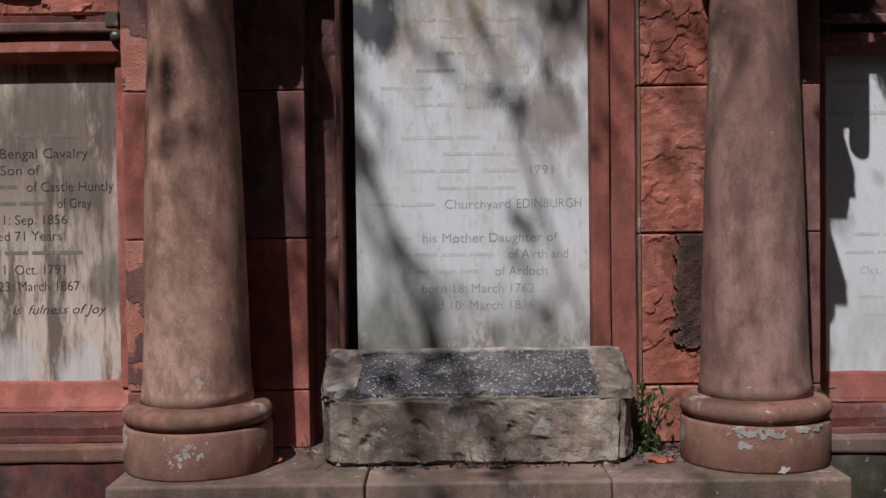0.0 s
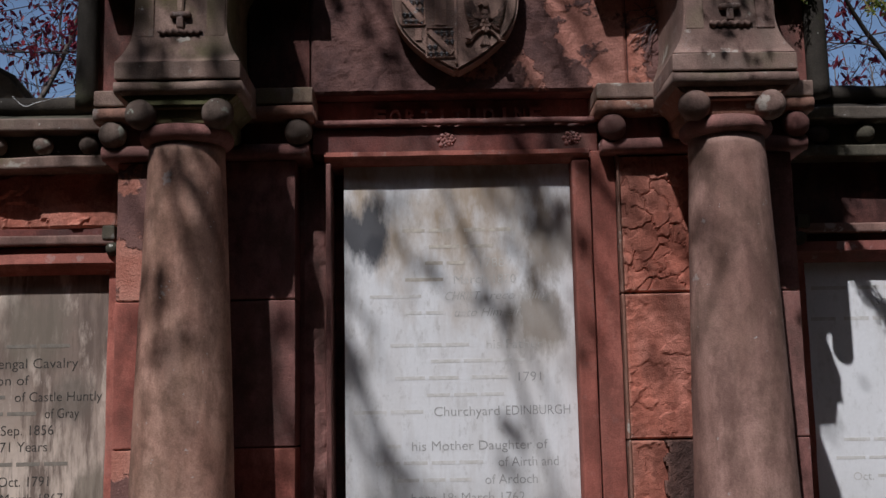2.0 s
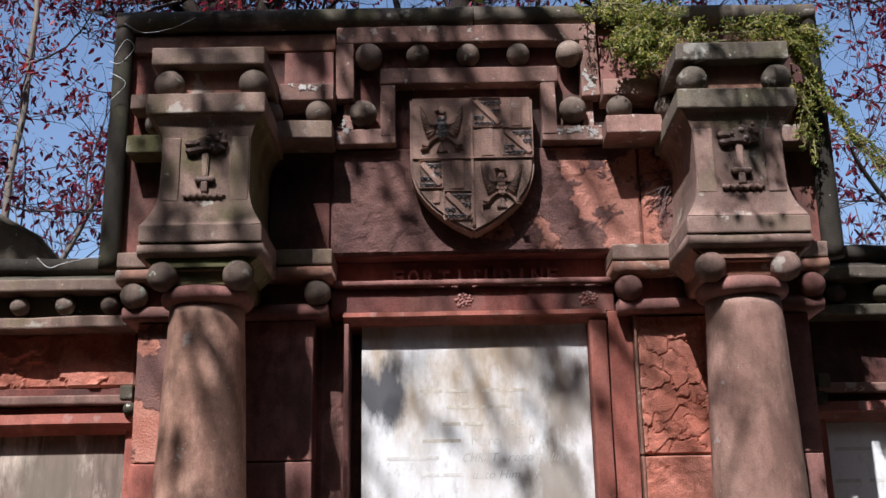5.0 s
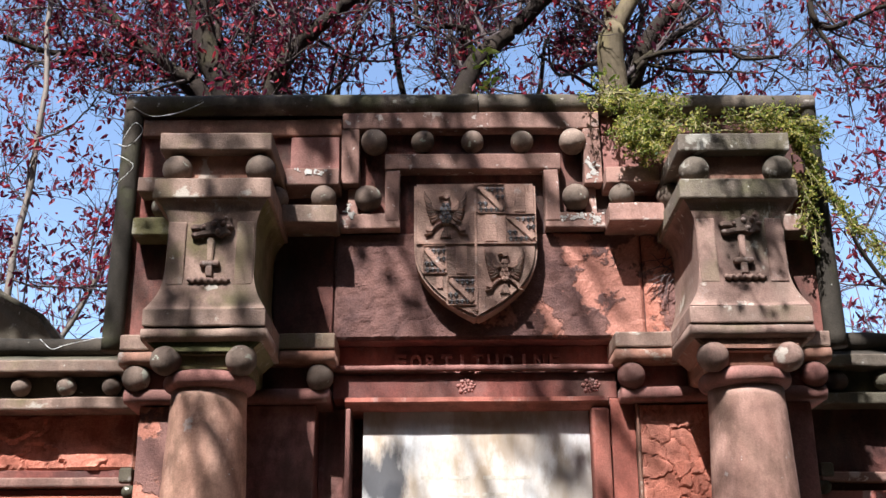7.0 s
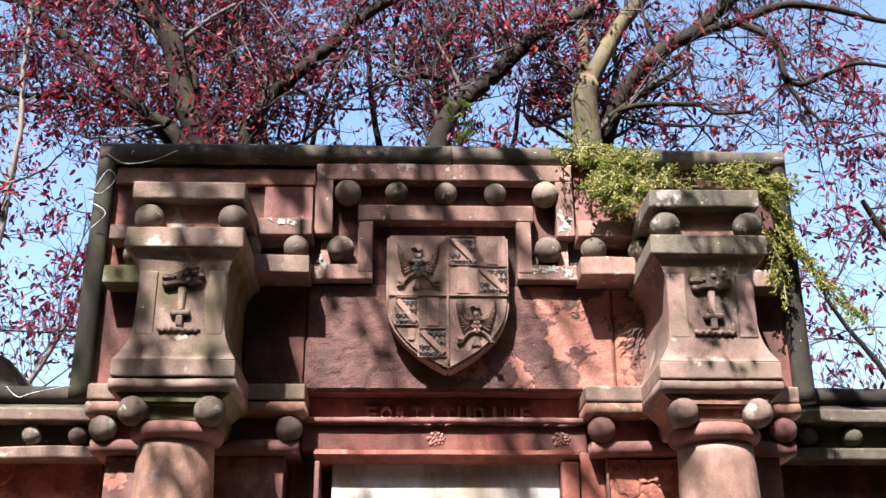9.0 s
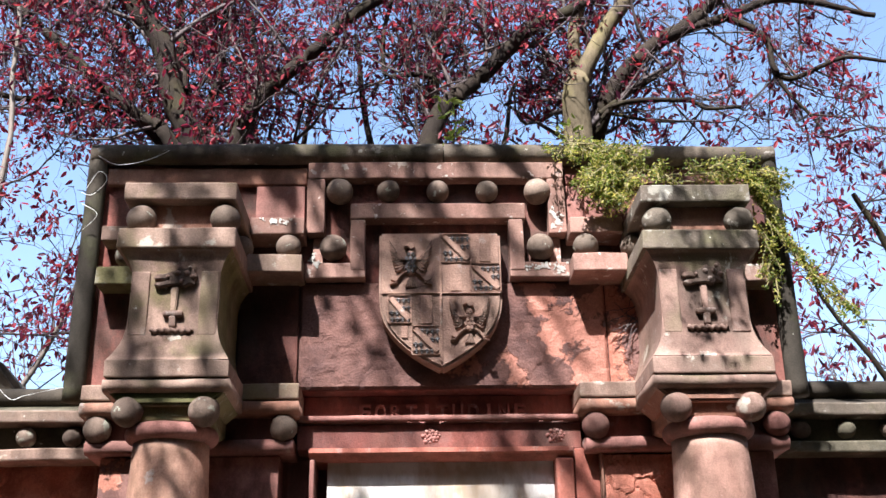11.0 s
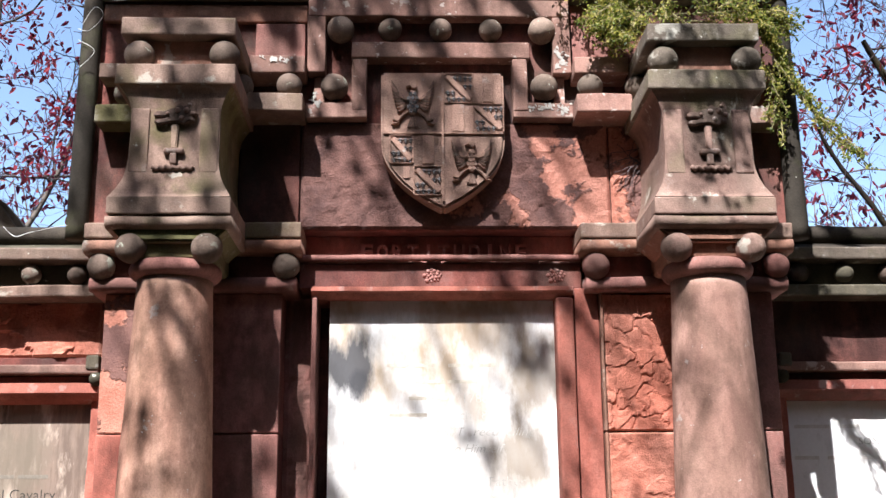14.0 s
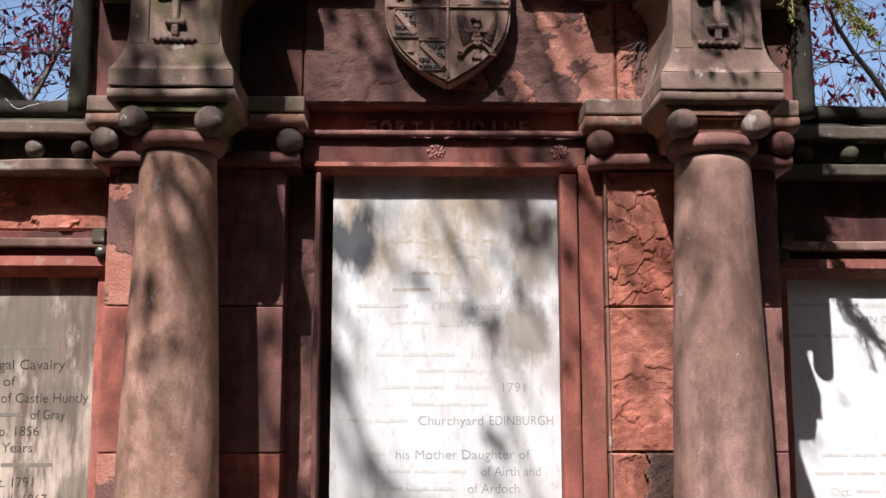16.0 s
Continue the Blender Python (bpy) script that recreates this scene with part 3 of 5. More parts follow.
    part("riser", box(a, a + 2.77, -0.085, 0.14, 0.0, 0.497, 0.008, 0.005), RED_SOOT if s < 0 else MOSSY, led)


# ---- pilasters with their capitals ----
def crust(x0, x1, z0, z1, y, seed, cell=0.009):
    """A thin black crust with a ragged outline."""
    bm = bmesh.new()
    nx, nz = int((x1 - x0) / cell), int((z1 - z0) / cell)
    grid = [[bm.verts.new((x0 + (x1 - x0) * i / nx, y + 0.004 * noise.noise(Vector((i * 0.3, j * 0.3, seed))) + 0.003 * noise.noise(Vector((i * 0.9, j * 0.9, seed))), z0 + (z1 - z0) * j / nz)) for i in range(nx + 1)] for j in range(nz + 1)]
    for j in range(nz):
        for i in range(nx):
            near = min(i, j) * cell
            if near > 0.030 + 0.04 * noise.noise(Vector((i * 0.16, j * 0.16, seed + 4))) + 0.02 * noise.noise(Vector((i * 0.5, j * 0.5, seed))):
                bm.faces.new((grid[j][i], grid[j][i + 1], grid[j + 1][i + 1], grid[j + 1][i]))
    bmesh.ops.delete(bm, geom=[v for v in bm.verts if not v.link_faces], context="VERTS")
    ext = bmesh.ops.extrude_face_region(bm, geom=bm.faces[:])
    for v in ext["geom"]:
        if isinstance(v, bmesh.types.BMVert):
            v.co.y += 0.03
    bmesh.ops.recalc_face_normals(bm, faces=bm.faces[:])
    return bm


def pilaster(s):
    p = empty("pilaster", "red sandstone pilaster with a moulded capital, flaking" if s > 0 else "smooth red sandstone pilaster with a moulded capital", "pilaster", group="pilasters")
    lv = [STEP_TOP, 0.785, 1.45, 2.092, 2.722]
    for i, (a, b) in enumerate(zip(lv, lv[1:])):
        x0, x1 = sorted((s * 0.722, s * 1.515))
        if s > 0 and i >= 0:
            xs = 1.14
            part("stone_block", box(xs, x1, 0.0, 0.50, a + 0.003, b - 0.003, 0.005, 0.002), DULL, p)
            amp, lay, wide, scales = ((0.02, 2, 3.4, 0.0), (0.03, 3, 3.0, 0.0), (0.022, 3, 3.2, 0.0), (0.034, 4, 2.9, 0.10))[i]
            if i == 1:
                part("stone_block", crust(0.845, 1.02, 0.93, b - 0.004, -0.008, 8.8), CRUST, p, "blackened crusted patch of stone")
            part("stone_block", flaked(x0 + 0.012, xs - 0.002, a + 0.004, b - 0.004, -0.006, amp, 2.0 + i * 3.7, lay, 0.007, wide, 0.06, scales), RED_RAW, p, "red block with its face flaked off in sheets")
            part("stone_block", box(x0, x0 + 0.012, -0.004, 0.26, a + 0.003, b - 0.003, 0.004, 0.003, 0.05, i), BROWN, p)
        else:
            part("stone_block", box(-1.16, x1, 0.0, 0.50, a + 0.003, b - 0.003, 0.006, 0.002, 0.09, i), RED if i < 2 else DULL, p)
            part("stone_block", box(x0, -1.163, 0.0, 0.50, a + 0.003, b - 0.003, 0.006, 0.003, 0.06, i), RED if i % 2 == 0 else PEELED, p)
    # cushion, recess, roll and slab of the capital
    x0, x1 = sorted((s * 0.655, s * 1.575))
    part("cushion", moulding([(0.5, 2.722), (-0.02, 2.722), *arc(-0.04, 2.752, 0.034, 270, 90, 8), (0.5, 2.786)], x0, x1, 0.003, s), DULL, p, smooth=True)
    x0, x1 = sorted((s * 0.70, s * 1.53))
    part("frieze", box(x0, x1, -0.02, 0.50, 2.784, 2.89, 0.004, 0.002), RED_SOOT, p)
    x0, x1 = sorted((s * 0.632, s * 1.60))
    part("roll", moulding([(0.5, 2.885), (-0.08, 2.885), *arc(-0.09, 2.917, 0.032, 270, 90, 8), (0.5, 2.949)], x0, x1, 0.003, s), BROWN, p, smooth=True)
    part("abacus", box(x0, x1, -0.115, 0.50, 2.951, 3.024, 0.008, 0.004), OLIVE, p)
    for x in (0.70, 1.525):
        part("ball", ball(s * x, -0.06, 2.832, 0.062, x), BALL if s < 0 else DULL, p, smooth=True)
    return p


for s in (-1, 1):
    pilaster(s)


# ---- columns ----
CX, CY = 1.137, -0.32


def column(s):
    c = empty("column", "tapering round sandstone column on a drum base" + (", worn and grey-streaked" if s > 0 else ", speckled with lichen"), "column", (0, 0, 0), "columns")
    x = s * CX
    part("drum", turned([(0.292, STEP_TOP), (0.299, STEP_TOP + 0.012), (0.299, 0.70), (0.292, 0.712)], x, CY, 64, 0.003, s), BROWN, c, smooth=True)
    part("base_ring", turned([(0.270, 0.712), *[(0.262 + 0.040 * math.cos(a), 0.755 + 0.041 * math.sin(a)) for a in [radians(-80 + 20 * i) for i in range(9)]], (0.235, 0.802)], x, CY, 64, 0.003, s + 5), BROWN, c, smooth=True)
    prof = []
    for i in range(40):
        u = i / 39
        flare = 0.012 * max(0, 1 - u * 12) ** 2
        prof.append((0.2185 - 0.062 * u + 0.006 * math.sin(math.pi * u) + flare, 0.798 + (2.70 - 0.798) * u))
    part("shaft", turned(prof, x, CY, 72, 0.0025, s * 3 + 4), SHAFT if s < 0 else SHAFT_DARK, c, smooth=True)
    part("collar", turned([(0.150, 2.690), *[(0.158 + 0.036 * math.cos(a), 2.735 + 0.036 * math.sin(a)) for a in [radians(-90 + 20 * i) for i in range(10)]], (0.15, 2.772)], x, CY, 56, 0.003, s + 9), DULL, c, smooth=True)
    return c


for s in (-1, 1):
    column(s)


# ---- pedestals on the columns ----
def pedestal(s):
    p = empty("pedestal", ("carved sandstone pedestal with a crest panel, partly under creeper" if s > 0 else "carved sandstone pedestal with a crest panel, green with lichen"), "pedestal", (0, 0, 0), "pedestals")
    x, f = s * CX, -0.535
    MAT = OLIVE if s < 0 else ROSE
    part("neck", box(x - 0.175, x + 0.175, -0.46, 0.0, 2.770, 2.888, 0.02, 0.003), BROWN if s > 0 else MOSS_GREEN, p)
    part("corbel", prism([(x - 0.18, 2.83), (x + 0.18, 2.83), (x + 0.245, 2.89), (x - 0.245, 2.89)], -0.50, -0.1, 0.01), BROWN if s > 0 else MOSS_GREEN, p)
    sec = [(-0.115, 2.882), (f + 0.03, 2.882), *arc(f + 0.028, 2.910, 0.027, 270, 90, 8), (-0.115, 2.938)]
    part("roll", moulding(sec, x - 0.258, x + 0.258, 0.003, s), MAT, p, smooth=True)
    part("base_slab", box(x - 0.256, x + 0.256, f, -0.10, 2.940, 3.014, 0.006, 0.004), MAT, p)
    # die with concave flare at foot and head
    prof = []
    head = 3.512 if s < 0 else 3.498
    for i in range(33):
        z = 3.014 + (head - 3.014) * i / 32
        foot, top = max(0.0, 1 - (z - 3.014) / 0.20), max(0.0, 1 - (head - z) / 0.13)
        prof.append((z, 0.1855 + 0.062 * foot ** 2.2 + 0.05 * top ** 2.4 + 0.004))
    bm = bmesh.new()
    rings = []
    for z, h in prof:
        fy = f + (0.256 - h) * 0.75
        rings.append([bm.verts.new(q) for q in ((x - h, fy, z), (x - h / 3, fy, z), (x + h / 3, fy, z), (x + h, fy, z), (x + h, -0.2, z), (x + h, 0.05, z), (x - h, 0.05, z), (x - h, -0.2, z))])
    for a, b in zip(rings, rings[1:]):
        for j in range(8):
            bm.faces.new((a[j], a[(j + 1) % 8], b[(j + 1) % 8], b[j]))
    bm.faces.new(list(reversed(rings[0])))
    bm.faces.new(rings[-1])
    worn(bm, 0.003, 5, s)
    die = part("die", bm, MAT, p)
    if s < 0:
        die.data.materials.append(MOSS_GREEN)      # green film on the flanks
        for f_ in die.data.polygons:
            f_.material_index = 1 if abs(f_.normal.x) > 0.7 else 0
    # crest panel: raised frame edges, dagger with a beast's head, twisted bar
    fy = f + (0.256 - 0.1895) * 0.75
    for xa, xb in ((-0.186, -0.108), (0.108, 0.186)):
        part("panel_edge", box(x + xa, x + xb, fy - 0.010, fy + 0.03, 3.13, 3.42, 0.006, 0.002), MAT, die)
    q = x - 0.0
    part("crest_blade", prism([(q - 0.011, 3.235), (q + 0.011, 3.235), (q + 0.016, 3.345), (q - 0.016, 3.345)], fy - 0.016, fy + 0.02, 0.005), MAT, die)
    g = bmesh.new()
    box(q - 0.043, q + 0.043, fy - 0.028, fy + 0.02, 3.212, 3.236, 0.009, 0.003, 0, 1, g)
    box(q - 0.014, q + 0.014, fy - 0.024, fy + 0.02, 3.165, 3.215, 0.006, 0.002, 0, 2, g)
    part("crest_hilt", g, CREST, die)
    bar = [(q - 0.085 + 0.0085 * i, fy - 0.012 - 0.004 * math.sin(i * 1.9), 3.150 + 0.006 * math.sin(i * 1.9 + 1)) for i in range(21)]
    part("crest_wreath", tube(bar, 0.0105, 0.0105, 8), CREST, die, smooth=True)
    snout = [(-0.092, 0.386), (-0.075, 0.399), (-0.045, 0.397), (-0.02, 0.409), (0.0, 0.413), (0.018, 0.434), (0.036, 0.418), (0.055, 0.426), (0.070, 0.450), (0.086, 0.428), (0.082, 0.404), (0.096, 0.386), (0.078, 0.372), (0.086, 0.350), (0.060, 0.354), (0.040, 0.338), (0.012, 0.350), (-0.03, 0.347), (-0.065, 0.338), (-0.088, 0.348), (-0.08, 0.359), (-0.05, 0.362), (-0.028, 0.369), (-0.05, 0.375), (-0.086, 0.373)]
    part("crest_head", prism([(q + u, 3.003 + w) for u, w in snout], fy - 0.026, fy + 0.02, 0.004, 0.0015), CREST, die)
    for u, w, r in ((-0.03, 0.385, 0.010), (0.012, 0.40, 0.013), (0.05, 0.40, 0.014), (0.075, 0.385, 0.012), (0.03, 0.365, 0.012), (0.062, 0.425, 0.010)):
        g = bmesh.new()
        bmesh.ops.create_icosphere(g, subdivisions=2, radius=r, matrix=Matrix.Translation((q + u, fy - 0.024, 3.003 + w)))
        part("crest_curl", g, CREST, die, smooth=True)
    dz = -0.016 if s > 0 else 0.0
    # two slabs with balls between, carried round to the wall at the sides
    # right slabs and their balls darker: staining plus shade painted into the tone
    part("lower_slab", box(x - 0.2545, x + 0.2545, f - 0.002, 0.04, 3.513 + dz, 3.604 + dz, 0.006, 0.004), MAT if s < 0 else DARK_SLAB, p)
    part("recess", box(x - 0.185, x + 0.185, f + 0.075, 0.04, 3.60 + dz, 3.745 + dz, 0.004, 0.002), BROWN, p)
    part("upper_slab", box(x - 0.245, x + 0.245, f + 0.004, 0.04, 3.742 + dz, 3.825 + dz, 0.008, 0.005), MAT if s < 0 else DARK_SLAB, p)
    for bx in (-0.172, 0.196):
        part("ball", ball(x + bx, f + 0.062, 3.668 + dz, 0.066, bx * 9 + s), BALL if s < 0 else DARK_SLAB, p, smooth=True)
    part("ball", ball(x - s * 0.215, -0.14, 3.668, 0.06, s), BALL, p, smooth=True)
    for bx, r in ((-0.160, 0.066), (0.152, 0.066)):
        part("ball", ball(x + bx, -0.462, 2.812, r, bx + s * 4), BALL if s < 0 else ROSE, p, smooth=True)
    # outer return of the band
    xa, xb = sorted((s * 1.385, s * 1.60))
    part("return_slab", box(xa, xb, -0.09, 0.06, 3.515, 3.60, 0.006, 0.004), MAT if s > 0 else MOSS_GREEN, p)
    part("return_slab", box(xa, xb, -0.07, 0.06, 3.745, 3.82, 0.006, 0.004), MAT, p)
    part("ball", ball(s * 1.47, -0.05, 3.668, 0.056, s), BALL, p, smooth=True)
    return p


for s in (-1, 1):
    pedestal(s)

# ---- stepped hood moulding with balls over the shield ----
hood = empty("hood_moulding", "stepped sandstone hood moulding with a row of stone balls", "moulding")
HF, HB = -0.03, 0.06
part("strip", box(-0.63, 0.63, HF, HB, 4.085, 4.172, 0.006, 0.004), HOOD, hood)
part("strip", box(-0.42, 0.43, HF - 0.005, HB, 3.866, 3.948, 0.006, 0.004), HOOD, hood)
for s in (-1, 1):
    for x0, x1, z0, z1, f in ((0.545, 0.632, 3.79, 4.083, HF), (0.347, 0.418, 3.60, 3.864, HF), (0.347, 0.632, 3.563, 3.640, HF + 0.004), (0.545, 0.60, 3.642, 3.788, 0.02)):
        a, b = sorted((s * x0, s * x1))
        part("strip", box(a, b, f, HB, z0, z1, 0.006, 0.004), HOOD, hood)
    a, b = sorted((s * 0.634, s * 0.89))
    part("bracket", box(a, b, -0.16, HB, 3.545, 3.632, 0.006, 0.004), OLIVE if s < 0 else HOOD, hood)
    part("bracket", box(a, b, -0.12, HB, 3.752, 3.835, 0.006, 0.005), HOOD, hood)
    part("ball", ball(s * 0.705, -0.10, 3.690, 0.060, s), BALL, hood, smooth=True)
    part("ball", ball(s * 0.50, -0.01, 3.722, 0.066, s + 2), BALL, hood, smooth=True)
for x, r in ((-0.475, 0.066), (-0.235, 0.056), (0.006, 0.056), (0.248, 0.056), (0.495, 0.066)):
    part("ball", ball(x, -0.012, 4.018, r, x * 7), BALL, hood, smooth=True)

# ---- carved shield ----
shield = empty("shield", "carved stone heraldic shield, quartered, with eagles and crosses", "shield")
SX, SF = 0.012, -0.07


def shield_line(w, top, tip, n=14):
    right = []
    for i in range(n + 1):
        u = i / n
        right.append((w * (1 - u ** 2.5), 3.46 - (3.46 - tip) * u))
    pts = [(w, top)] + right
    return [(SX + x, z) for x, z in pts] + [(SX - x, z) for x, z in reversed(pts[:-1])]


part("field", prism(shield_line(0.288, 3.775, 3.10), SF, 0.06, 0.012, 0.002), SHIELD_M, shield)


def relief(name, polys, depth=0.014, mat=SHIELD_M):
    g = bmesh.new()
    for pts in polys:
        t = prism([(SX + x, z) for x, z in pts], SF - depth, SF + 0.004, min(0.003, depth / 3), 0.0008)
        me = bpy.data.meshes.new("tmp")
        t.to_mesh(me)
        t.free()
        g.from_mesh(me)
        bpy.data.meshes.remove(me)
    return part(name, g, mat, shield)


def bar(x0, z0, x1, z1, w):
    dx, dz = x1 - x0, z1 - z0
    k = w / 2 / math.hypot(dx, dz)
    return [(x0 - dz * k, z0 + dx * k), (x0 + dz * k, z0 - dx * k), (x1 + dz * k, z1 - dx * k), (x1 - dz * k, z1 + dx * k)]


def feather(root, tip, bow, w):
    """A curved, tapering feather from root to tip, bowed sideways."""
    (x0, z0), (x1, z1) = root, tip
    dx, dz = x1 - x0, z1 - z0
    ln = math.hypot(dx, dz)
    nx_, nz_ = -dz / ln, dx / ln
    left, right = [], []
    for i in range(6):
        u = i / 5
        h = w / 2 * (0.55 + 0.75 * u - 0.75 * u ** 4)
        b = bow * 4 * u * (1 - u)
        cx, cz = x0 + dx * u + nx_ * b, z0 + dz * u + nz_ * b
        left.append((cx + nx_ * h, cz + nz_ * h))
        right.append((cx - nx_ * h, cz - nz_ * h))
    return left + right[::-1]


def oval(cx, cz, a, b, n=14):
    return [(cx + a * math.cos(2 * math.pi * i / n), cz + b * math.sin(2 * math.pi * i / n)) for i in range(n)]


relief("quarter_line", [bar(-0.278, 3.465, 0.28, 3.465, 0.010)], 0.010)
relief("quarter_line", [bar(0.0, 3.13, 0.0, 3.77, 0.010)], 0.012)
for cx, cz, k in ((-0.140, 3.600, 1.0), (0.132, 3.315, 0.92)):
    # displayed eagle: body, head with beak, thighs, talons, fanned tail, two raised wings
    em, pm = SHIELD_M, BLACKENED if k == 1.0 else SHIELD_M
    relief("eagle", [feather((cx, cz + 0.075 * k), (cx, cz - 0.045 * k), 0.0, 0.046 * k)], 0.020, em)
    for i in range(5):
        for j in range(2 + i % 2):
            relief("plume", [oval(cx + (j - (1 + i % 2) / 2) * 0.019 * k, cz + (0.055 - 0.021 * i) * k, 0.0095 * k, 0.012 * k, 8)], 0.027, pm)
    relief("eagle_head", [oval(cx + 0.004, cz + 0.100 * k, 0.016 * k, 0.019 * k, 10), bar(cx - 0.008 * k, cz + 0.104 * k, cx - 0.032 * k, cz + 0.096 * k, 0.010)], 0.028, em)
    for s in (-1, 1):
        relief("leg", [feather((cx + s * 0.014 * k, cz - 0.028 * k), (cx + s * 0.070 * k, cz - 0.080 * k), s * 0.008, 0.013), bar(cx + s * 0.062 * k, cz - 0.083 * k, cx + s * 0.100 * k, cz - 0.092 * k, 0.007), bar(cx + s * 0.068 * k, cz - 0.078 * k, cx + s * 0.094 * k, cz - 0.070 * k, 0.006)], 0.018, em)
        relief("wing_arm", [feather((cx + s * 0.022 * k, cz + 0.030 * k), (cx + s * 0.062 * k, cz + 0.070 * k), -s * 0.012, 0.020)], 0.018)
        for i in range(10):
            u = i / 9
            root = (cx + s * (0.028 + 0.036 * u) * k, cz + (0.006 + 0.064 * u) * k)
            tip = (cx + s * (0.072 + 0.058 * u - 0.030 * u * u) * k, cz + (-0.028 + 0.158 * u) * k)
            relief("feather", [feather(root, tip, -s * 0.007 * k, 0.0088 * k)], 0.015)
    for i in range(-2, 3):
        relief("tail_feather", [feather((cx, cz - 0.045 * k), (cx + 0.012 * i * k, cz - 0.108 * k), 0.0, 0.0095)], 0.013, em)


def crosslets(x0, z0, nx, nz, dx, dz):
    out = []
    for i in range(nx):
        for j in range(nz):
            x, z = x0 + i * dx, z0 + j * dz
            out += [bar(x - 0.011, z, x + 0.011, z, 0.0075), bar(x, z - 0.017, x, z + 0.011, 0.0075)]
    return out


for x0, z0, x1, z1 in ((0.008, 3.618, 0.141, 3.765), (0.145, 3.472, 0.283, 3.612), (-0.246, 3.318, -0.140, 3.455), (-0.135, 3.165, -0.008, 3.303)):
    relief("bend", [bar(x0 + 0.012, z1 - 0.014, x1 - 0.010, z0 + 0.014, 0.026)], 0.012)
    marks = crosslets(x1 - 0.082, z1 - 0.022, 4, 1, 0.024, 0.02) + crosslets(x1 - 0.034, z1 - 0.062, 2, 1, 0.024, 0.022) + crosslets(x0 + 0.016, z0 + 0.052, 2, 1, 0.024, 0.026) + crosslets(x0 + 0.020, z0 + 0.020, 4, 1, 0.024, 0.02)
    for i in range(0, len(marks), 2):
        # black crosslets: lichen plus the carving's shadow, put into the colour
        relief("crosslet", marks[i:i + 2], 0.012, BLACKENED)
    relief("quarter_line", [bar(x0, z0, x1, z0, 0.007), bar(x0, z0, x0, z1, 0.007), bar(x1, z0, x1, z1, 0.007), bar(x0, z1, x1, z1, 0.007)], 0.009)
for x, z0, z1, w in ((0.212, 3.622, 3.765, 0.050), (0.073, 3.475, 3.610, 0.054), (-0.068, 3.315, 3.455, 0.052), (-0.170, 3.245, 3.303, 0.030)):
    relief("pale", [bar(x, z0, x, z1, w)], 0.0065)

# ---- motto band ----
motto = empty("motto_band", "recessed dark stone band with raised capital letters", "inscription")
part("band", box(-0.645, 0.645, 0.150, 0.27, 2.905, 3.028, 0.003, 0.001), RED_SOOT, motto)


def lettering(name, text, x, y, z, size, mat, parent, depth=0.0005, align="CENTER", shear=0.0, width=None, weight=0.0):
    cu = bpy.data.curves.new("tmp", "FONT")
    cu.body, cu.size, cu.align_x, cu.extrude, cu.shear, cu.offset = text, size, align, depth, shear, weight or -0.0006
    cu.resolution_u = 3
    ob = bpy.data.objects.new("tmp", cu)
    scene.collection.objects.link(ob)
    bpy.context.view_layer.update()
    me = bpy.data.meshes.new_from_object(ob.evaluated_get(bpy.context.evaluated_depsgraph_get()))
    bpy.data.objects.remove(ob)
    bpy.data.curves.remove(cu)
    if width and me.vertices:
        xs = [v.co.x for v in me.vertices]
        k, mid = width / (max(xs) - min(xs)), (max(xs) + min(xs)) / 2 if align == "CENTER" else 0
        for v in me.vertices:
            v.co.x = (v.co.x - mid) * k
    group = list(range(len(me.vertices)))

    def root(i):
        while group[i] != i:
            group[i] = group[group[i]]
            i = group[i]
        return i
    for e in me.edges:
        group[root(e.vertices[0])] = root(e.vertices[1])
    piles = {}
    for f in me.polygons:
        piles.setdefault(root(f.vertices[0]), []).append(f)
    glyphs = []
    for fs in piles.values():
        ids = {i for f in fs for i in f.vertices}
        lo, hi = min(me.vertices[i].co.x for i in ids), max(me.vertices[i].co.x for i in ids)
        for g in glyphs:
            if min(hi, g[1]) - max(lo, g[0]) > 0.5 * min(hi - lo, g[1] - g[0]):
                g[0], g[1] = min(lo, g[0]), max(hi, g[1])
                g[2].extend(fs)
                break
        else:
            glyphs.append([lo, hi, list(fs)])
    for lo, hi, fs in glyphs:
        ids = sorted({i for f in fs for i in f.vertices})
        at = {i: k for k, i in enumerate(ids)}
        gm = bpy.data.meshes.new("letter")
        gm.from_pydata([tuple(me.vertices[i].co) for i in ids], [], [[at[i] for i in f.vertices] for f in fs])
        gm.materials.append(mat)
        o = new(name, gm)
        o.matrix_basis = pose(x, y, z, 90)
        o.parent = parent
    bpy.data.meshes.remove(me)


for i, ch in enumerate("FORTITUDINE"):
    lettering("letter", ch, -0.345 + 0.0725 * i, 0.136, 2.912, 0.10, RED_SOOT, motto, 0.018, width=0.052 if ch != "I" else 0.016, weight=0.002)
part("ledge", moulding([(0.27, 2.870), (0.01, 2.872), *arc(0.012, 2.888, 0.016, 270, 90, 6), (0.27, 2.906)], -0.648, 0.648, 0.002, 3), DULL, motto, smooth=True)

# ---- frame and memorial tablet in the middle ----
arch = empty("tablet_surround", "red sandstone surround framing the white memorial tablet", "frame")
part("frieze", box(-0.648, 0.648, 0.035, 0.26, 2.752, 2.868, 0.004, 0.003), RED_SOOT, arch)
for bx in (-0.04, 0.53):
    sprig = bmesh.new()
    for i in range(22):
        a = i * 2.4
        bmesh.ops.create_icosphere(sprig, subdivisions=2, radius=0.0065 + 0.002 * (i % 3), matrix=Matrix.Translation((bx + 0.0075 * i ** 0.5 * math.cos(a) * 1.15, 0.036, 2.81 + 0.007 * i ** 0.5 * math.sin(a))))
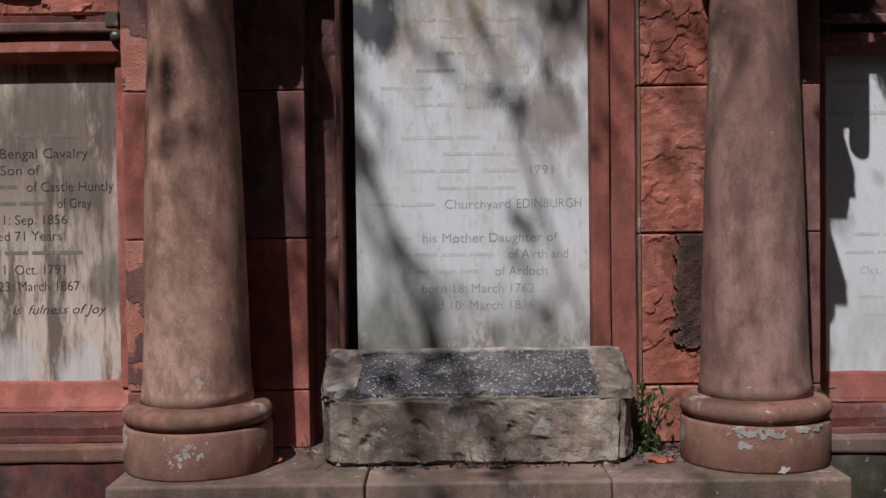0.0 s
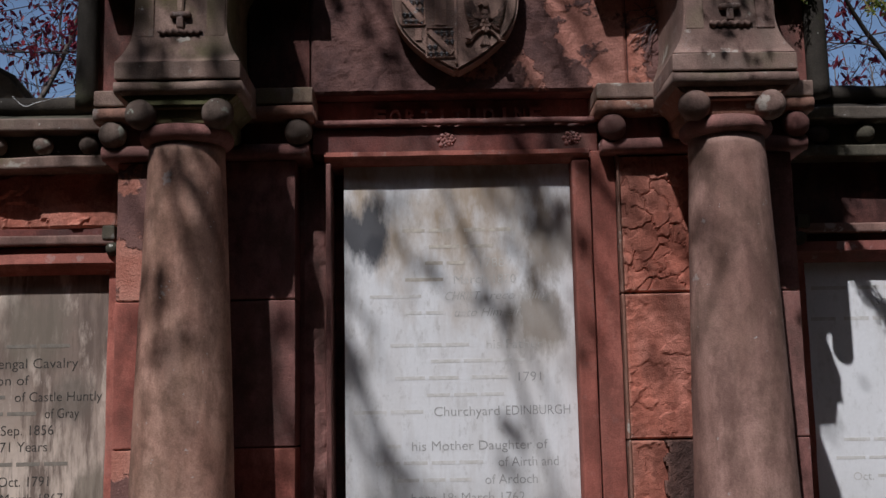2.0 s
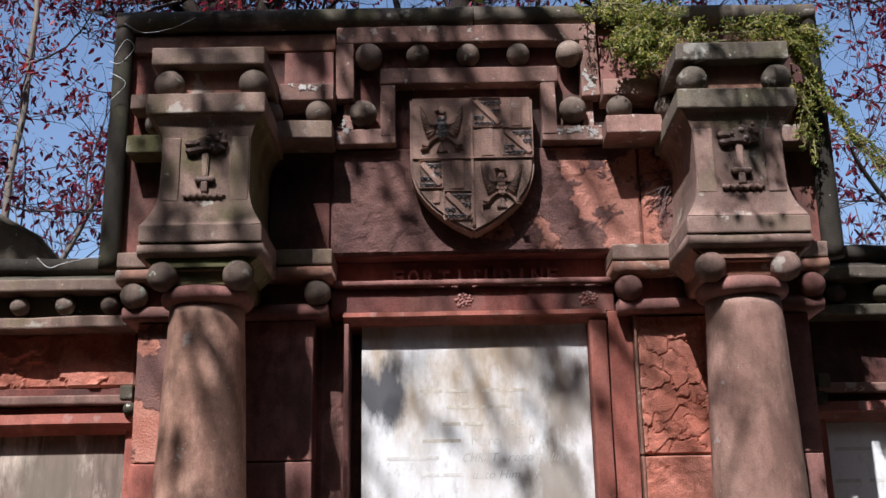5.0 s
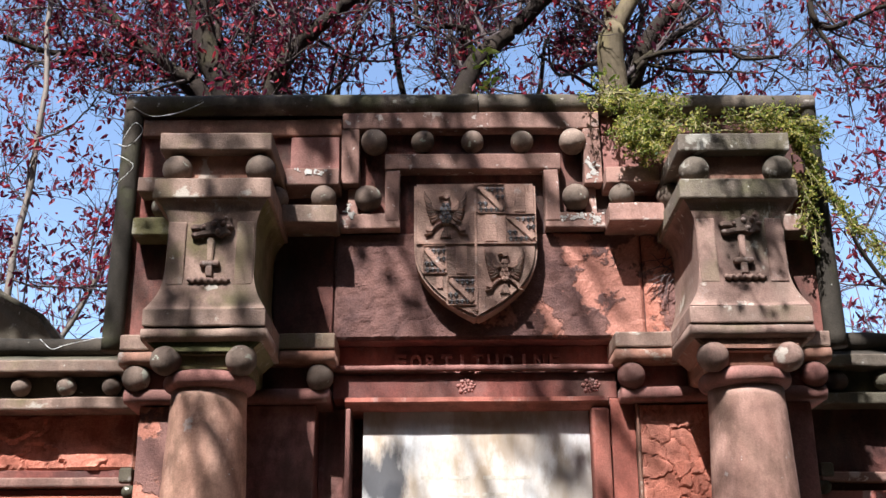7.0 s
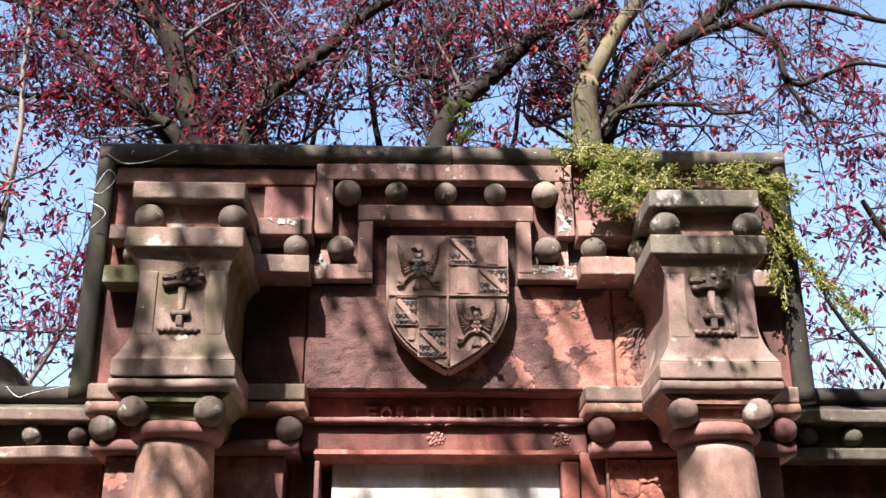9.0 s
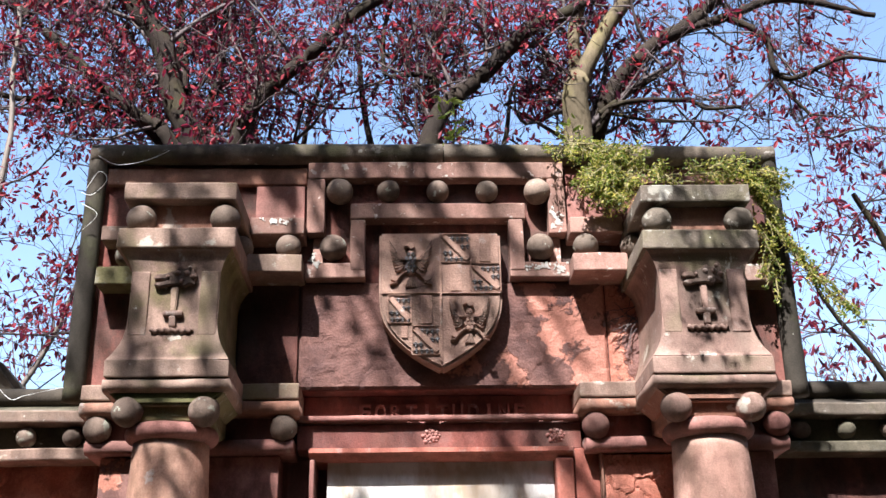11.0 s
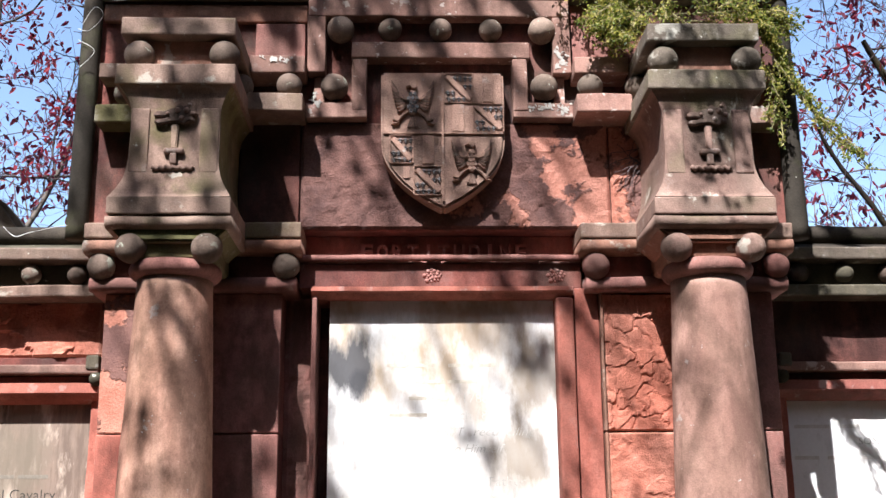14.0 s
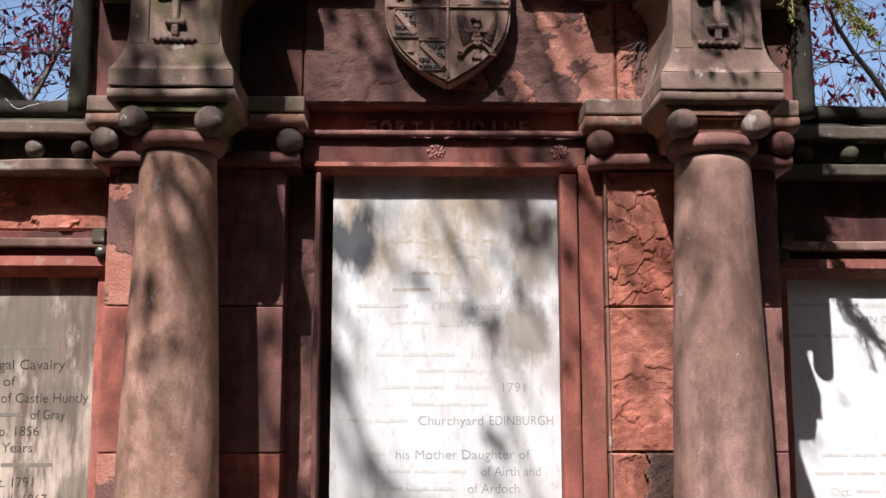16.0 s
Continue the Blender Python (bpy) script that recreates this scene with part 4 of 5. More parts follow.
    part("carved_boss", sprig, DULL, arch, smooth=True)
part("lintel", moulding([(0.26, 2.705), (0.06, 2.705), (0.02, 2.722), (0.0, 2.732), (0.0, 2.752), (0.26, 2.752)], -0.592, 0.602, 0.002, 1), RED, arch)
part("jamb", box(0.524, 0.604, 0.012, 0.26, STEP_TOP, 2.704, 0.012, 0.002), RED, arch)
part("outer_jamb", box(0.610, 0.718, 0.03, 0.26, STEP_TOP, 2.75, 0.006, 0.003), RED, arch)
part("jamb", box(-0.586, -0.564, 0.006, 0.26, STEP_TOP, 2.704, 0.006, 0.002), DULL, arch)
part("outer_jamb", flaked(-0.720, -0.588, STEP_TOP, 2.75, 0.165, 0.02, 5.5, 2, 0.02, 2.0, 0.06), DULL, arch)

tablet = empty("memorial_tablet", "stained white marble memorial tablet with a worn inscription", "tablet", group="memorial tablets")
part("slab", box(-0.512, 0.522, 0.10, 0.26, 0.70, 2.712, 0.003, 0.0, 0), MARBLE, tablet)
TY, TX = 0.0992, 0.012


def line(parent, x, z, items, size, y=TY, mat=INK, shear=0.0, italic=False):
    """items: (text or '', left edge, right edge): '' gives a plain bar in place of a name or of words past reading."""
    for text, a, b in items:
        if text:
            lettering("letter", text, x + (a + b) / 2, y, z - size * 0.35, size, mat, parent, shear=shear, width=b - a)
        else:
            words = max(1, round((b - a) / 0.13))
            for w in range(words):
                u, v = a + (b - a) * w / words, a + (b - a) * (w + 1) / words - 0.018
                part("inscription_bar", box(x + u, x + v, y - 0.0001, y + 0.002, z - size * 0.13, z + size * 0.13, 0, 0, 0), BAR_FADED, parent)


F = INK_FADED
line(tablet, TX, 2.405, [("", -0.26, -0.02), ("", 0.02, 0.25)], 0.062)
line(tablet, TX, 2.330, [("", -0.14, 0.17)], 0.06)
line(tablet, TX, 2.255, [("", -0.16, 0.04), ("1788", 0.09, 0.20)], 0.06, mat=F)
line(tablet, TX, 2.180, [("", -0.25, -0.06), ("March", -0.03, 0.12), ("1870", 0.15, 0.25)], 0.06, mat=F)
line(tablet, TX, 2.105, [("", -0.41, -0.16), ("CHRIST", -0.07, 0.09), ("reconciling", 0.13, 0.41)], 0.055, shear=0.35, mat=F)
line(tablet, TX, 2.030, [("", -0.26, -0.06), ("unto Himself", -0.03, 0.27)], 0.055, shear=0.35, mat=F)
line(tablet, TX, 1.885, [("", -0.32, 0.05), ("his Father", 0.11, 0.36)], 0.06, mat=F)
line(tablet, TX, 1.812, [("", -0.14, 0.30)], 0.055)
line(tablet, TX, 1.738, [("", -0.30, 0.0), ("", 0.04, 0.22), ("1791", 0.25, 0.35)], 0.06, mat=INK)
line(tablet, TX, 1.662, [("", -0.16, 0.20)], 0.055)
line(tablet, TX, 1.590, [("", -0.485, -0.16), ("Churchyard", -0.13, 0.16), ("EDINBURGH", 0.19, 0.475)], 0.060, mat=INK)
line(tablet, TX, 1.440, [("", -0.34, -0.26), ("his Mother Daughter of", -0.23, 0.37)], 0.060)
line(tablet, TX, 1.366, [("", -0.39, 0.10), ("of Airth and", 0.15, 0.415)], 0.060)
line(tablet, TX, 1.291, [("", -0.30, 0.05), ("of Ardoch", 0.09, 0.32)], 0.060)
line(tablet, TX, 1.215, [("born 18: March 1762", -0.235, 0.262)], 0.060)
line(tablet, TX, 1.140, [("died 10: March 1836", -0.240, 0.262)], 0.060)

for o in [c for c in tablet.children if c.name.startswith("inscription_bar")]:
    if o.data.vertices[0].co.z > 2.15:
        o.data.materials[0] = BAR_STAINED


# ---- side bays: tablet, lintel mouldings, frieze, ball cornice ----
def side_bay(s):
    far = 3.6
    x0, x1 = sorted((s * 1.56, s * far))
    t = empty("memorial_tablet", ("weathered buff marble memorial tablet with dark lettering" if s < 0 else "clean white marble memorial tablet with faint lettering"), "tablet", group="memorial tablets")
    t.matrix_basis = SET_BACK if s < 0 else SET_BACK_RIGHT
    part("slab", box(x0, x1, 0.10, 0.145, 0.80, 2.255, 0.003, 0.0, 0), MARBLE_OLD if s < 0 else MARBLE_CLEAN, t)
    if s < 0:
        D = INK_DARK
        L = 0.0
        line(t, L, 1.918, [("", -2.25, -2.06), ("", -2.02, -1.72)], 0.062)
        line(t, L, 1.842, [("Bengal Cavalry", -2.09, -1.70)], 0.064, mat=D)
        line(t, L, 1.768, [("Son of", -2.09, -1.915)], 0.062, mat=D)
        line(t, L, 1.694, [("", -2.30, -2.0), ("of Castle Huntly", -1.975, -1.59)], 0.062, mat=D)
        line(t, L, 1.620, [("", -2.30, -1.86), ("of Gray", -1.84, -1.69)], 0.062, mat=D)
        line(t, L, 1.548, [("11: Sep. 1856", -2.11, -1.80)], 0.062, mat=D)
        line(t, L, 1.476, [("aged 71 Years", -2.16, -1.825)], 0.062, mat=D)
        line(t, L, 1.400, [("", -2.08, -1.715)], 0.062)
        line(t, L, 1.326, [("born 1. Oct. 1791", -2.22, -1.815)], 0.062, mat=D)
        line(t, L, 1.252, [("23: March 1867", -2.11, -1.75)], 0.062, mat=D)
        line(t, L, 1.148, [("fulness of Joy", -1.98, -1.63)], 0.060, shear=0.35, mat=D)
        line(t, L, 1.148, [("is", -2.05, -2.01)], 0.060, shear=0.35, mat=D)
        for o in [c for c in t.children if c.name.startswith("inscription_bar")]:
            o.data.materials[0] = BAR_DARK
    else:
        line(t, 0, 2.118, [("", 1.60, 1.78), ("", 1.81, 2.05)], 0.062)
        line(t, 0, 2.052, [("SON OF", 1.89, 2.06)], 0.045, mat=INK)
        line(t, 0, 1.978, [("", 1.59, 1.72), ("", 1.74, 2.0)], 0.062)
        line(t, 0, 1.44, [("", 1.70, 2.1)], 0.055)
        line(t, 0, 1.36, [("", 1.66, 2.1)], 0.05)
        line(t, 0, 1.28, [("Oct.", 1.73, 1.82), ("", 1.84, 2.1)], 0.05, mat=F)
        line(t, 0, 1.16, [("", 1.72, 2.1)], 0.05)
        line(t, 0, 1.08, [("", 1.74, 2.1)], 0.05)
    fr = empty("tablet_surround", "red sandstone surround of the side tablet with a moulded lintel", "frame")
    fr.matrix_basis = SET_BACK if s < 0 else SET_BACK_RIGHT
    a, b = sorted((s * 1.517, s * 1.562))
    part("jamb", box(a, b, 0.055, 0.145, 0.80, 2.25, 0.008, 0.003), RED, fr)
    a, b = sorted((s * 1.517, s * far))
    # right lintel and fillet darker than left: soot plus painted shade
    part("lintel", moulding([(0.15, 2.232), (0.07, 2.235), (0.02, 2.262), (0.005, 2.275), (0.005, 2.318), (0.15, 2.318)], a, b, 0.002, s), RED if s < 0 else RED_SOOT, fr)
    part("fillet", box(a, b, 0.03, 0.15, 2.322, 2.352, 0.004, 0.003), RED_SOOT if s < 0 else SOOT_SHADE, fr)
    part("drip_strip", box(a, b, -0.02, 0.15, 2.356, 2.398, 0.008, 0.003), HOOD, fr, "pale weathered drip moulding")
    if s < 0:
        part("frieze_stone", flaked(-2.6, -1.525, 2.44, 2.70, 0.02, 0.05, 6.3, 3, 0.012, 3.5, 0.04), RED_RAW, fr, "frieze block with its face flaked away")
        part("frieze_stone", box(-3.6, -2.605, 0.03, 0.15, 2.42, 2.70, 0.006, 0.004), RED, fr)
        part("frieze_bed", box(a, b, 0.05, 0.15, 2.40, 2.44, 0.004, 0.003), RED_SOOT, fr)
    else:
        # right frieze carries soot and the bay's shade in its colour
        part("frieze_stone", box(a, b, 0.035, 0.15, 2.402, 2.70, 0.006, 0.005), SOOT_SHADE, fr)
    a2, b2 = sorted((s * 1.517, s * 1.575))
    part("stop", ball(s * 1.53, 0.0, 2.335, 0.032, s), MOSSY, fr, smooth=True)
    part("stop_block", box(a2, b2, -0.03, 0.1, 2.375, 2.44, 0.01, 0.004), MOSSY, fr)
    part("sill", moulding([(0.15, 0.705), (0.02, 0.705), (0.022, 0.725), (0.085, 0.815), (0.10, 0.828), (0.15, 0.828)], a, b, 0.006, s, 60), RED, fr)
    part("sill_face", moulding([(0.15, 0.60), (0.0, 0.60), (-0.01, 0.64), (0.0, 0.69), (0.03, 0.703), (0.15, 0.703)], a, b, 0.008, s + 3, 60), RED_SOOT, fr)
    part("sill_base", box(a, b, -0.02, 0.15, 0.57, 0.598, 0.005, 0.005), RED_SOOT, fr)
    co = empty("ball_cornice", "weathered stone cornice with a row of small balls, mossy on top", "cornice", group="side cornices")
    co.matrix_basis = SET_BACK if s < 0 else SET_BACK_RIGHT
    # right cornice darker: soot and moss, with the bay's shade in the colour
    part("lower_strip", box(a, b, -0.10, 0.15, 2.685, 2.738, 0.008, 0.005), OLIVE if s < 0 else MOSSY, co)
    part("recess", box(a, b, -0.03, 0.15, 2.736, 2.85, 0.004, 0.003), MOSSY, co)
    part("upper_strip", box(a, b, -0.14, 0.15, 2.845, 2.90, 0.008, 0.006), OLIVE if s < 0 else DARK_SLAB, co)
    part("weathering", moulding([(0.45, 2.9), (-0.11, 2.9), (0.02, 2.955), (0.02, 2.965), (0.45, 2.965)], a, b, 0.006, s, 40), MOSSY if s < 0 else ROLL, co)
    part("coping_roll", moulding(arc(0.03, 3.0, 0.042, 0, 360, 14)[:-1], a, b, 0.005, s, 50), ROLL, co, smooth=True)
    k = 0
    while 1.625 + 0.203 * k < far:
        part("ball", ball(s * (1.625 + 0.203 * k), -0.075, 2.792, 0.044, k + s), BALL if s < 0 else MOSSY if k % 2 else BALL, co, smooth=True)
        k += 1


for s in (-1, 1):
    side_bay(s)

# ---- white lichen grown on the stone ----
def lichen(x0, x1, z0, z1, surface, parent, seed, fill=0.0, cell=0.004):
    """Thin ragged patches on a face given as y = surface(x)."""
    bm = bmesh.new()
    nx, nz = int((x1 - x0) / cell), int((z1 - z0) / cell)
    grid = [[bm.verts.new((x0 + cell * i, surface(x0 + cell * i) - 0.0004 - 0.0012 * abs(noise.noise(Vector((i * 0.7, j * 0.7, seed)))), z0 + cell * j)) for i in range(nx + 1)] for j in range(nz + 1)]
    for j in range(nz):
        for i in range(nx):
            du, dv = abs(2 * (i + 0.5) / nx - 1), abs(2 * (j + 0.5) / nz - 1)
            p = Vector((i * cell * 34, j * cell * 34, seed))
            if noise.noise(p) + 0.75 * noise.noise(p * 2.9) + fill > 0.9 * max(du, dv) ** 2:
                bm.faces.new((grid[j][i], grid[j][i + 1], grid[j + 1][i + 1], grid[j + 1][i]))
    bmesh.ops.delete(bm, geom=[v for v in bm.verts if not v.link_faces], context="VERTS")
    ext = bmesh.ops.extrude_face_region(bm, geom=bm.faces[:])
    for v in ext["geom"]:
        if isinstance(v, bmesh.types.BMVert):
            v.co.y += 0.006
    bmesh.ops.recalc_face_normals(bm, faces=bm.faces[:])
    return part("lichen_patch", bm, LICHEN, parent, "pale crusty lichen")


columns = {int(math.copysign(1, o.children[0].data.vertices[0].co.x)): o for o in scene.objects if o.name.startswith("column") and o.parent is None}


def drum_face(s, r):
    return lambda x: CY - math.sqrt(max(0.0, r * r - (x - s * CX) ** 2))


lichen(-1.20, -1.03, 0.60, 0.70, drum_face(-1, 0.300), columns[-1], 3.0, 0.10)
lichen(-1.22, -1.13, 0.565, 0.61, drum_face(-1, 0.300), columns[-1], 8.0, 0.0)
lichen(0.95, 1.20, 0.665, 0.712, drum_face(1, 0.301), columns[1], 5.0, 0.30)
lichen(1.18, 1.36, 0.685, 0.712, drum_face(1, 0.301), columns[1], 6.0, 0.25)
lichen(0.98, 1.06, 0.62, 0.67, drum_face(1, 0.301), columns[1], 2.0, 0.10)
lichen(1.12, 1.22, 0.535, 0.565, drum_face(1, 0.301), columns[1], 9.0, 0.15)
flat = lambda y: (lambda x: y)
lichen(-0.885, -0.64, 3.795, 3.838, flat(-0.123), hood, 1.0, 0.08)
lichen(0.545, 0.632, 3.79, 3.93, flat(-0.032), hood, 4.0, 0.12)
lichen(0.36, 0.62, 3.59, 3.642, flat(-0.029), hood, 7.0, 0.12)
lichen(0.545, 0.63, 3.565, 3.64, flat(-0.029), hood, 12.0, 0.16)
lichen(-0.62, -0.55, 3.60, 3.70, flat(-0.029), hood, 15.0, 0.10)

# ---- stone chest before the tablet ----
chest = empty("stone_trough", "worn pale sandstone block with a blackened sloping top", "stone block")


def slab_plan(z0, z1, front, back, half_f, half_b, bevel=0.014, wear=0.009, seed=0.0, rise=0.0):
    bm = bmesh.new()
    nx, ny, nz = 22, 7, 7
    bmesh.ops.create_cube(bm, size=2.0)
    bmesh.ops.subdivide_edges(bm, edges=bm.edges[:], cuts=15, use_grid_fill=True)
    if half_f > 0.3:
        bmesh.ops.subdivide_edges(bm, edges=[e for e in bm.edges if abs(e.verts[0].co.x - e.verts[1].co.x) > 1e-4], cuts=3, use_grid_fill=True)
    for v in bm.verts:
        u, w, q = v.co
        d = (w + 1) / 2
        k = min(1.0, d / 0.32)
        half = half_f + (half_b - half_f) * k
        z = z0 + (z1 - z0) * (q + 1) / 2 + rise * d * (q + 1) / 2
        v.co = Vector((0.004 + u * half, front + (back - front) * d, z))
    bmesh.ops.bevel(bm, geom=[e for e in bm.edges if e.calc_face_angle(0) > 0.7], offset=bevel, segments=3, affect="EDGES")
    worn(bm, wear, 7.0, seed)
    worn(bm, wear * 0.5, 22.0, seed + 2)
    worn(bm, wear * 0.15, 40.0, seed + 5)
    for v in bm.verts:
        pit = noise.noise(Vector((v.co.x * 15, v.co.z * 17, seed + v.co.y * 9)))
        if pit > 0.40:
            v.co.y += min(0.014, (pit - 0.40) * 0.12)
    return bm


part("body", slab_plan(STEP_TOP + 0.003, 0.805, -0.40, 0.0, 0.582, 0.640, 0.02, 0.010, 1.0), PALE, chest)
part("sloping_top", slab_plan(0.80, 0.822, -0.365, -0.01, 0.50, 0.50, 0.008, 0.008, 4.0, 0.135), BLACKENED, chest, "blackened pitted sloping face with white lichen")
for s in (-1, 1):
    bm = slab_plan(0.79, 0.835, -0.385, 0.0, 0.072, 0.082, 0.016, 0.010, 6.0 + s, 0.125)
    for v in bm.verts:
        v.co.x += s * 0.556
    part("end_block", bm, PALE, chest)
part("back_rim", box(-0.50, 0.50, -0.035, 0.0, 0.80, 0.962, 0.01, 0.006), PALE, chest)

# ---- trees (behind the wall and the one whose shade falls on it) ----
rng = random.Random(11)


def twist(points, n, wob):
    """Smooth line through a few points with a little wander."""
    pts = [Vector(p) for p in points]
    out = []
    for i in range(len(pts) - 1):
        p0, p1, p2, p3 = pts[max(i - 1, 0)], pts[i], pts[i + 1], pts[min(i + 2, len(pts) - 1)]
        for j in range(n):
            t = j / n
            q = 0.5 * (2 * p1 + (p2 - p0) * t + (2 * p0 - 5 * p1 + 4 * p2 - p3) * t * t + (3 * p1 - p0 - 3 * p2 + p3) * t ** 3)
            out.append(q + wob * noise.noise_vector(q * 1.7))
    out.append(pts[-1])
    return out


def spray(start, way, length, rad, depth, limbs, tips, spread=0.75, droop=0.0, sides=5):
    """One branch and, by chance, its side branches; limbs collects tubes, tips the places for leaves."""
    n = 5
    pts, d = [start.copy()], way.normalized()
    for i in range(n):
        d = (d + 0.28 * Vector((rng.uniform(-1, 1), rng.uniform(-1, 1), rng.uniform(-1, 1))) + Vector((0, 0, 0.05 - droop))).normalized()
        pts.append(pts[-1] + d * length / n)
    limbs.append((pts, rad, rad * 0.45, sides if rad > 0.012 else 3))
    if depth == 0:
        for p in pts[1:]:
            tips.append((p, d))
        return
    for i in range(1, n + 1):
        for _ in range(1 if rng.random() < 0.85 else 2):
            side = Vector((rng.uniform(-1, 1), rng.uniform(-1, 1), rng.uniform(-0.6, 1))).normalized()
            spray(pts[i], d * (1 - spread) + side * spread + Vector((0, 0, 0.15)), length * rng.uniform(0.42, 0.72), rad * rng.uniform(0.38, 0.55), depth - 1, limbs, tips, spread, droop, sides)


def tube_mesh(limbs):
    verts, faces = [], []
    for pts, r0, r1, sides in limbs:
        k = len(pts)
        base = len(verts)
        for i, p in enumerate(pts):
            d = (pts[min(i + 1, k - 1)] - pts[max(i - 1, 0)]).normalized()
            u = d.orthogonal().normalized()
            w = d.cross(u)
            r = r0 + (r1 - r0) * i / (k - 1)
            for j in range(sides):
                a = 2 * math.pi * j / sides
                verts.append(p + u * (r * math.cos(a)) + w * (r * math.sin(a)))
        for i in range(k - 1):
            for j in range(sides):
                a, b = base + i * sides + j, base + i * sides + (j + 1) % sides
                faces.append((a, b, b + sides, a + sides))
    me = bpy.data.meshes.new("limbs")
    me.from_pydata([tuple(v) for v in verts], [], faces)
    me.polygons.foreach_set("use_smooth", [True] * len(faces))
    return me


def leaf_mesh(places, size, per, scatter, hang=0.3, wide=0.30):
    verts, faces = [], []
    for p, d in places:
        for _ in range(rng.choice(per)):
            c = p + Vector((rng.gauss(0, scatter), rng.gauss(0, scatter), rng.gauss(0, scatter)))
            s = size * rng.uniform(0.6, 1.3)
            axis = Vector((rng.uniform(-1, 1), rng.uniform(-1, 1), rng.uniform(-1, 0.7) - hang)).normalized()
            side = axis.orthogonal().normalized()
            side = (side * math.cos(rng.random() * 6.28) + axis.cross(side) * math.sin(rng.random() * 6.28)).normalized()
            up = axis.cross(side)
            b = len(verts)
            w = s * wide
            verts += [c, c + axis * s * 0.35 + side * w + up * s * 0.08, c + axis * s * 0.75 + side * w * 0.73 + up * s * 0.06, c + axis * s, c + axis * s * 0.75 - side * w * 0.73 + up * s * 0.06, c + axis * s * 0.35 - side * w + up * s * 0.08]
            faces += [(b, b + 1, b + 2, b + 3), (b, b + 3, b + 4, b + 5)]
    me = bpy.data.meshes.new("leaves")
    me.from_pydata([tuple(v) for v in verts], [], faces)
    return me


def tree(label, boughs, depth, leaf_size, per, scatter, twig_len, keep=0.85, droop=0.0, trunk_mat=BARK_SHADED, leaf_mat=None, step_at=3):
    t = empty("tree", label, "tree", group="trees")
    heavy, fine, tips = [], [], []
    for pts, r0, r1 in boughs:
        line_pts = twist(pts, 6, 0.05)
        heavy.append((line_pts, r0, r1, 10))
        for i in range(2, len(line_pts), step_at):
            u = i / len(line_pts)
            d = (line_pts[min(i + 1, len(line_pts) - 1)] - line_pts[i - 1]).normalized()
            for _ in range(2):
                side = Vector((rng.uniform(-1, 1), rng.uniform(-0.15, 1.0), rng.uniform(-0.5, 1.0))).normalized()
                if rng.random() < keep:
                    spray(line_pts[i], d * 0.45 + side * 0.8, twig_len * rng.uniform(0.6, 1.2), max(0.011, (r0 + (r1 - r0) * u) * 0.28), depth, fine, tips, droop=droop)
    for me, name, mat in ((tube_mesh(heavy), "trunk", trunk_mat), (tube_mesh(fine), "twig_mass", TWIG)):
        me.materials.append(mat)
        o = tagged(new(name, me), kind="stuff" if name == "twig_mass" else "")
        o.parent = t
    if leaf_mat:
        me = leaf_mesh(tips, leaf_size, per, scatter, 0.5, 0.19)
        me.materials.append(leaf_mat)
        o = new("crown", me)
        o.parent = t
    return t, len(tips)


Y = 3.0
CLUSTER = (0,) * 21 + (3, 5, 6)
tree("copper-leaved tree with a forked dark trunk behind the wall", [
    ([(-1.55, Y, 0.0), (-1.58, Y, 3.0), (-1.72, Y, 5.2), (-1.86, Y, 5.87), (-1.99, Y, 6.22), (-2.13, Y, 6.66), (-2.25, Y, 6.93), (-2.42, Y, 7.25), (-2.6, Y, 8.0)], 0.125, 0.08),
    ([(-1.95, Y, 6.35), (-2.02, Y + 0.1, 6.75), (-2.07, Y + 0.2, 7.21), (-2.05, Y + 0.2, 8.0)], 0.05, 0.03),
    ([(-1.62, Y, 5.0), (-1.71, Y + 0.2, 5.88), (-1.76, Y + 0.2, 6.16), (-1.70, Y + 0.2, 6.75), (-1.70, Y + 0.2, 7.3), (-1.6, Y, 8.2)], 0.05, 0.025),
    ([(-1.60, Y, 4.9), (-1.46, Y + 0.3, 5.94), (-1.42, Y + 0.3, 6.76), (-1.5, Y + 0.3, 7.3)], 0.045, 0.02),
    ([(-1.70, Y, 5.1), (-2.06, Y - 0.1, 5.87), (-2.22, Y - 0.1, 6.01), (-2.55, Y - 0.1, 6.27), (-2.86, Y - 0.1, 6.59), (-3.13, Y - 0.1, 6.85), (-3.36, Y - 0.1, 7.07), (-3.8, Y - 0.1, 7.2)], 0.055, 0.035),
    ([(-1.75, Y, 5.3), (-2.22, Y, 5.98), (-2.61, Y, 6.15), (-3.0, Y, 6.25), (-3.3, Y, 6.26), (-3.7, Y, 6.42)], 0.035, 0.02),
    ([(-1.80, Y, 5.6), (-2.16, Y + 0.1, 6.18), (-2.37, Y + 0.1, 6.5), (-2.73, Y + 0.1, 6.98), (-3.1, Y + 0.1, 7.3)], 0.03, 0.016),
    ([(-1.58, Y, 5.2), (-1.46, Y - 0.1, 5.88), (-1.31, Y - 0.1, 6.25), (-0.99, Y - 0.1, 6.55), (-0.74, Y - 0.1, 6.83), (-0.35, Y - 0.1, 7.17), (0.0, Y, 7.6)], 0.075, 0.04),
    ([(-1.30, Y, 5.2), (-1.05, Y + 0.4, 5.9), (-0.85, Y + 0.5, 7.0)], 0.035, 0.015),
], 2, 0.066, CLUSTER, 0.036, 0.95, keep=0.78, step_at=3, leaf_mat=LEAF_RED)
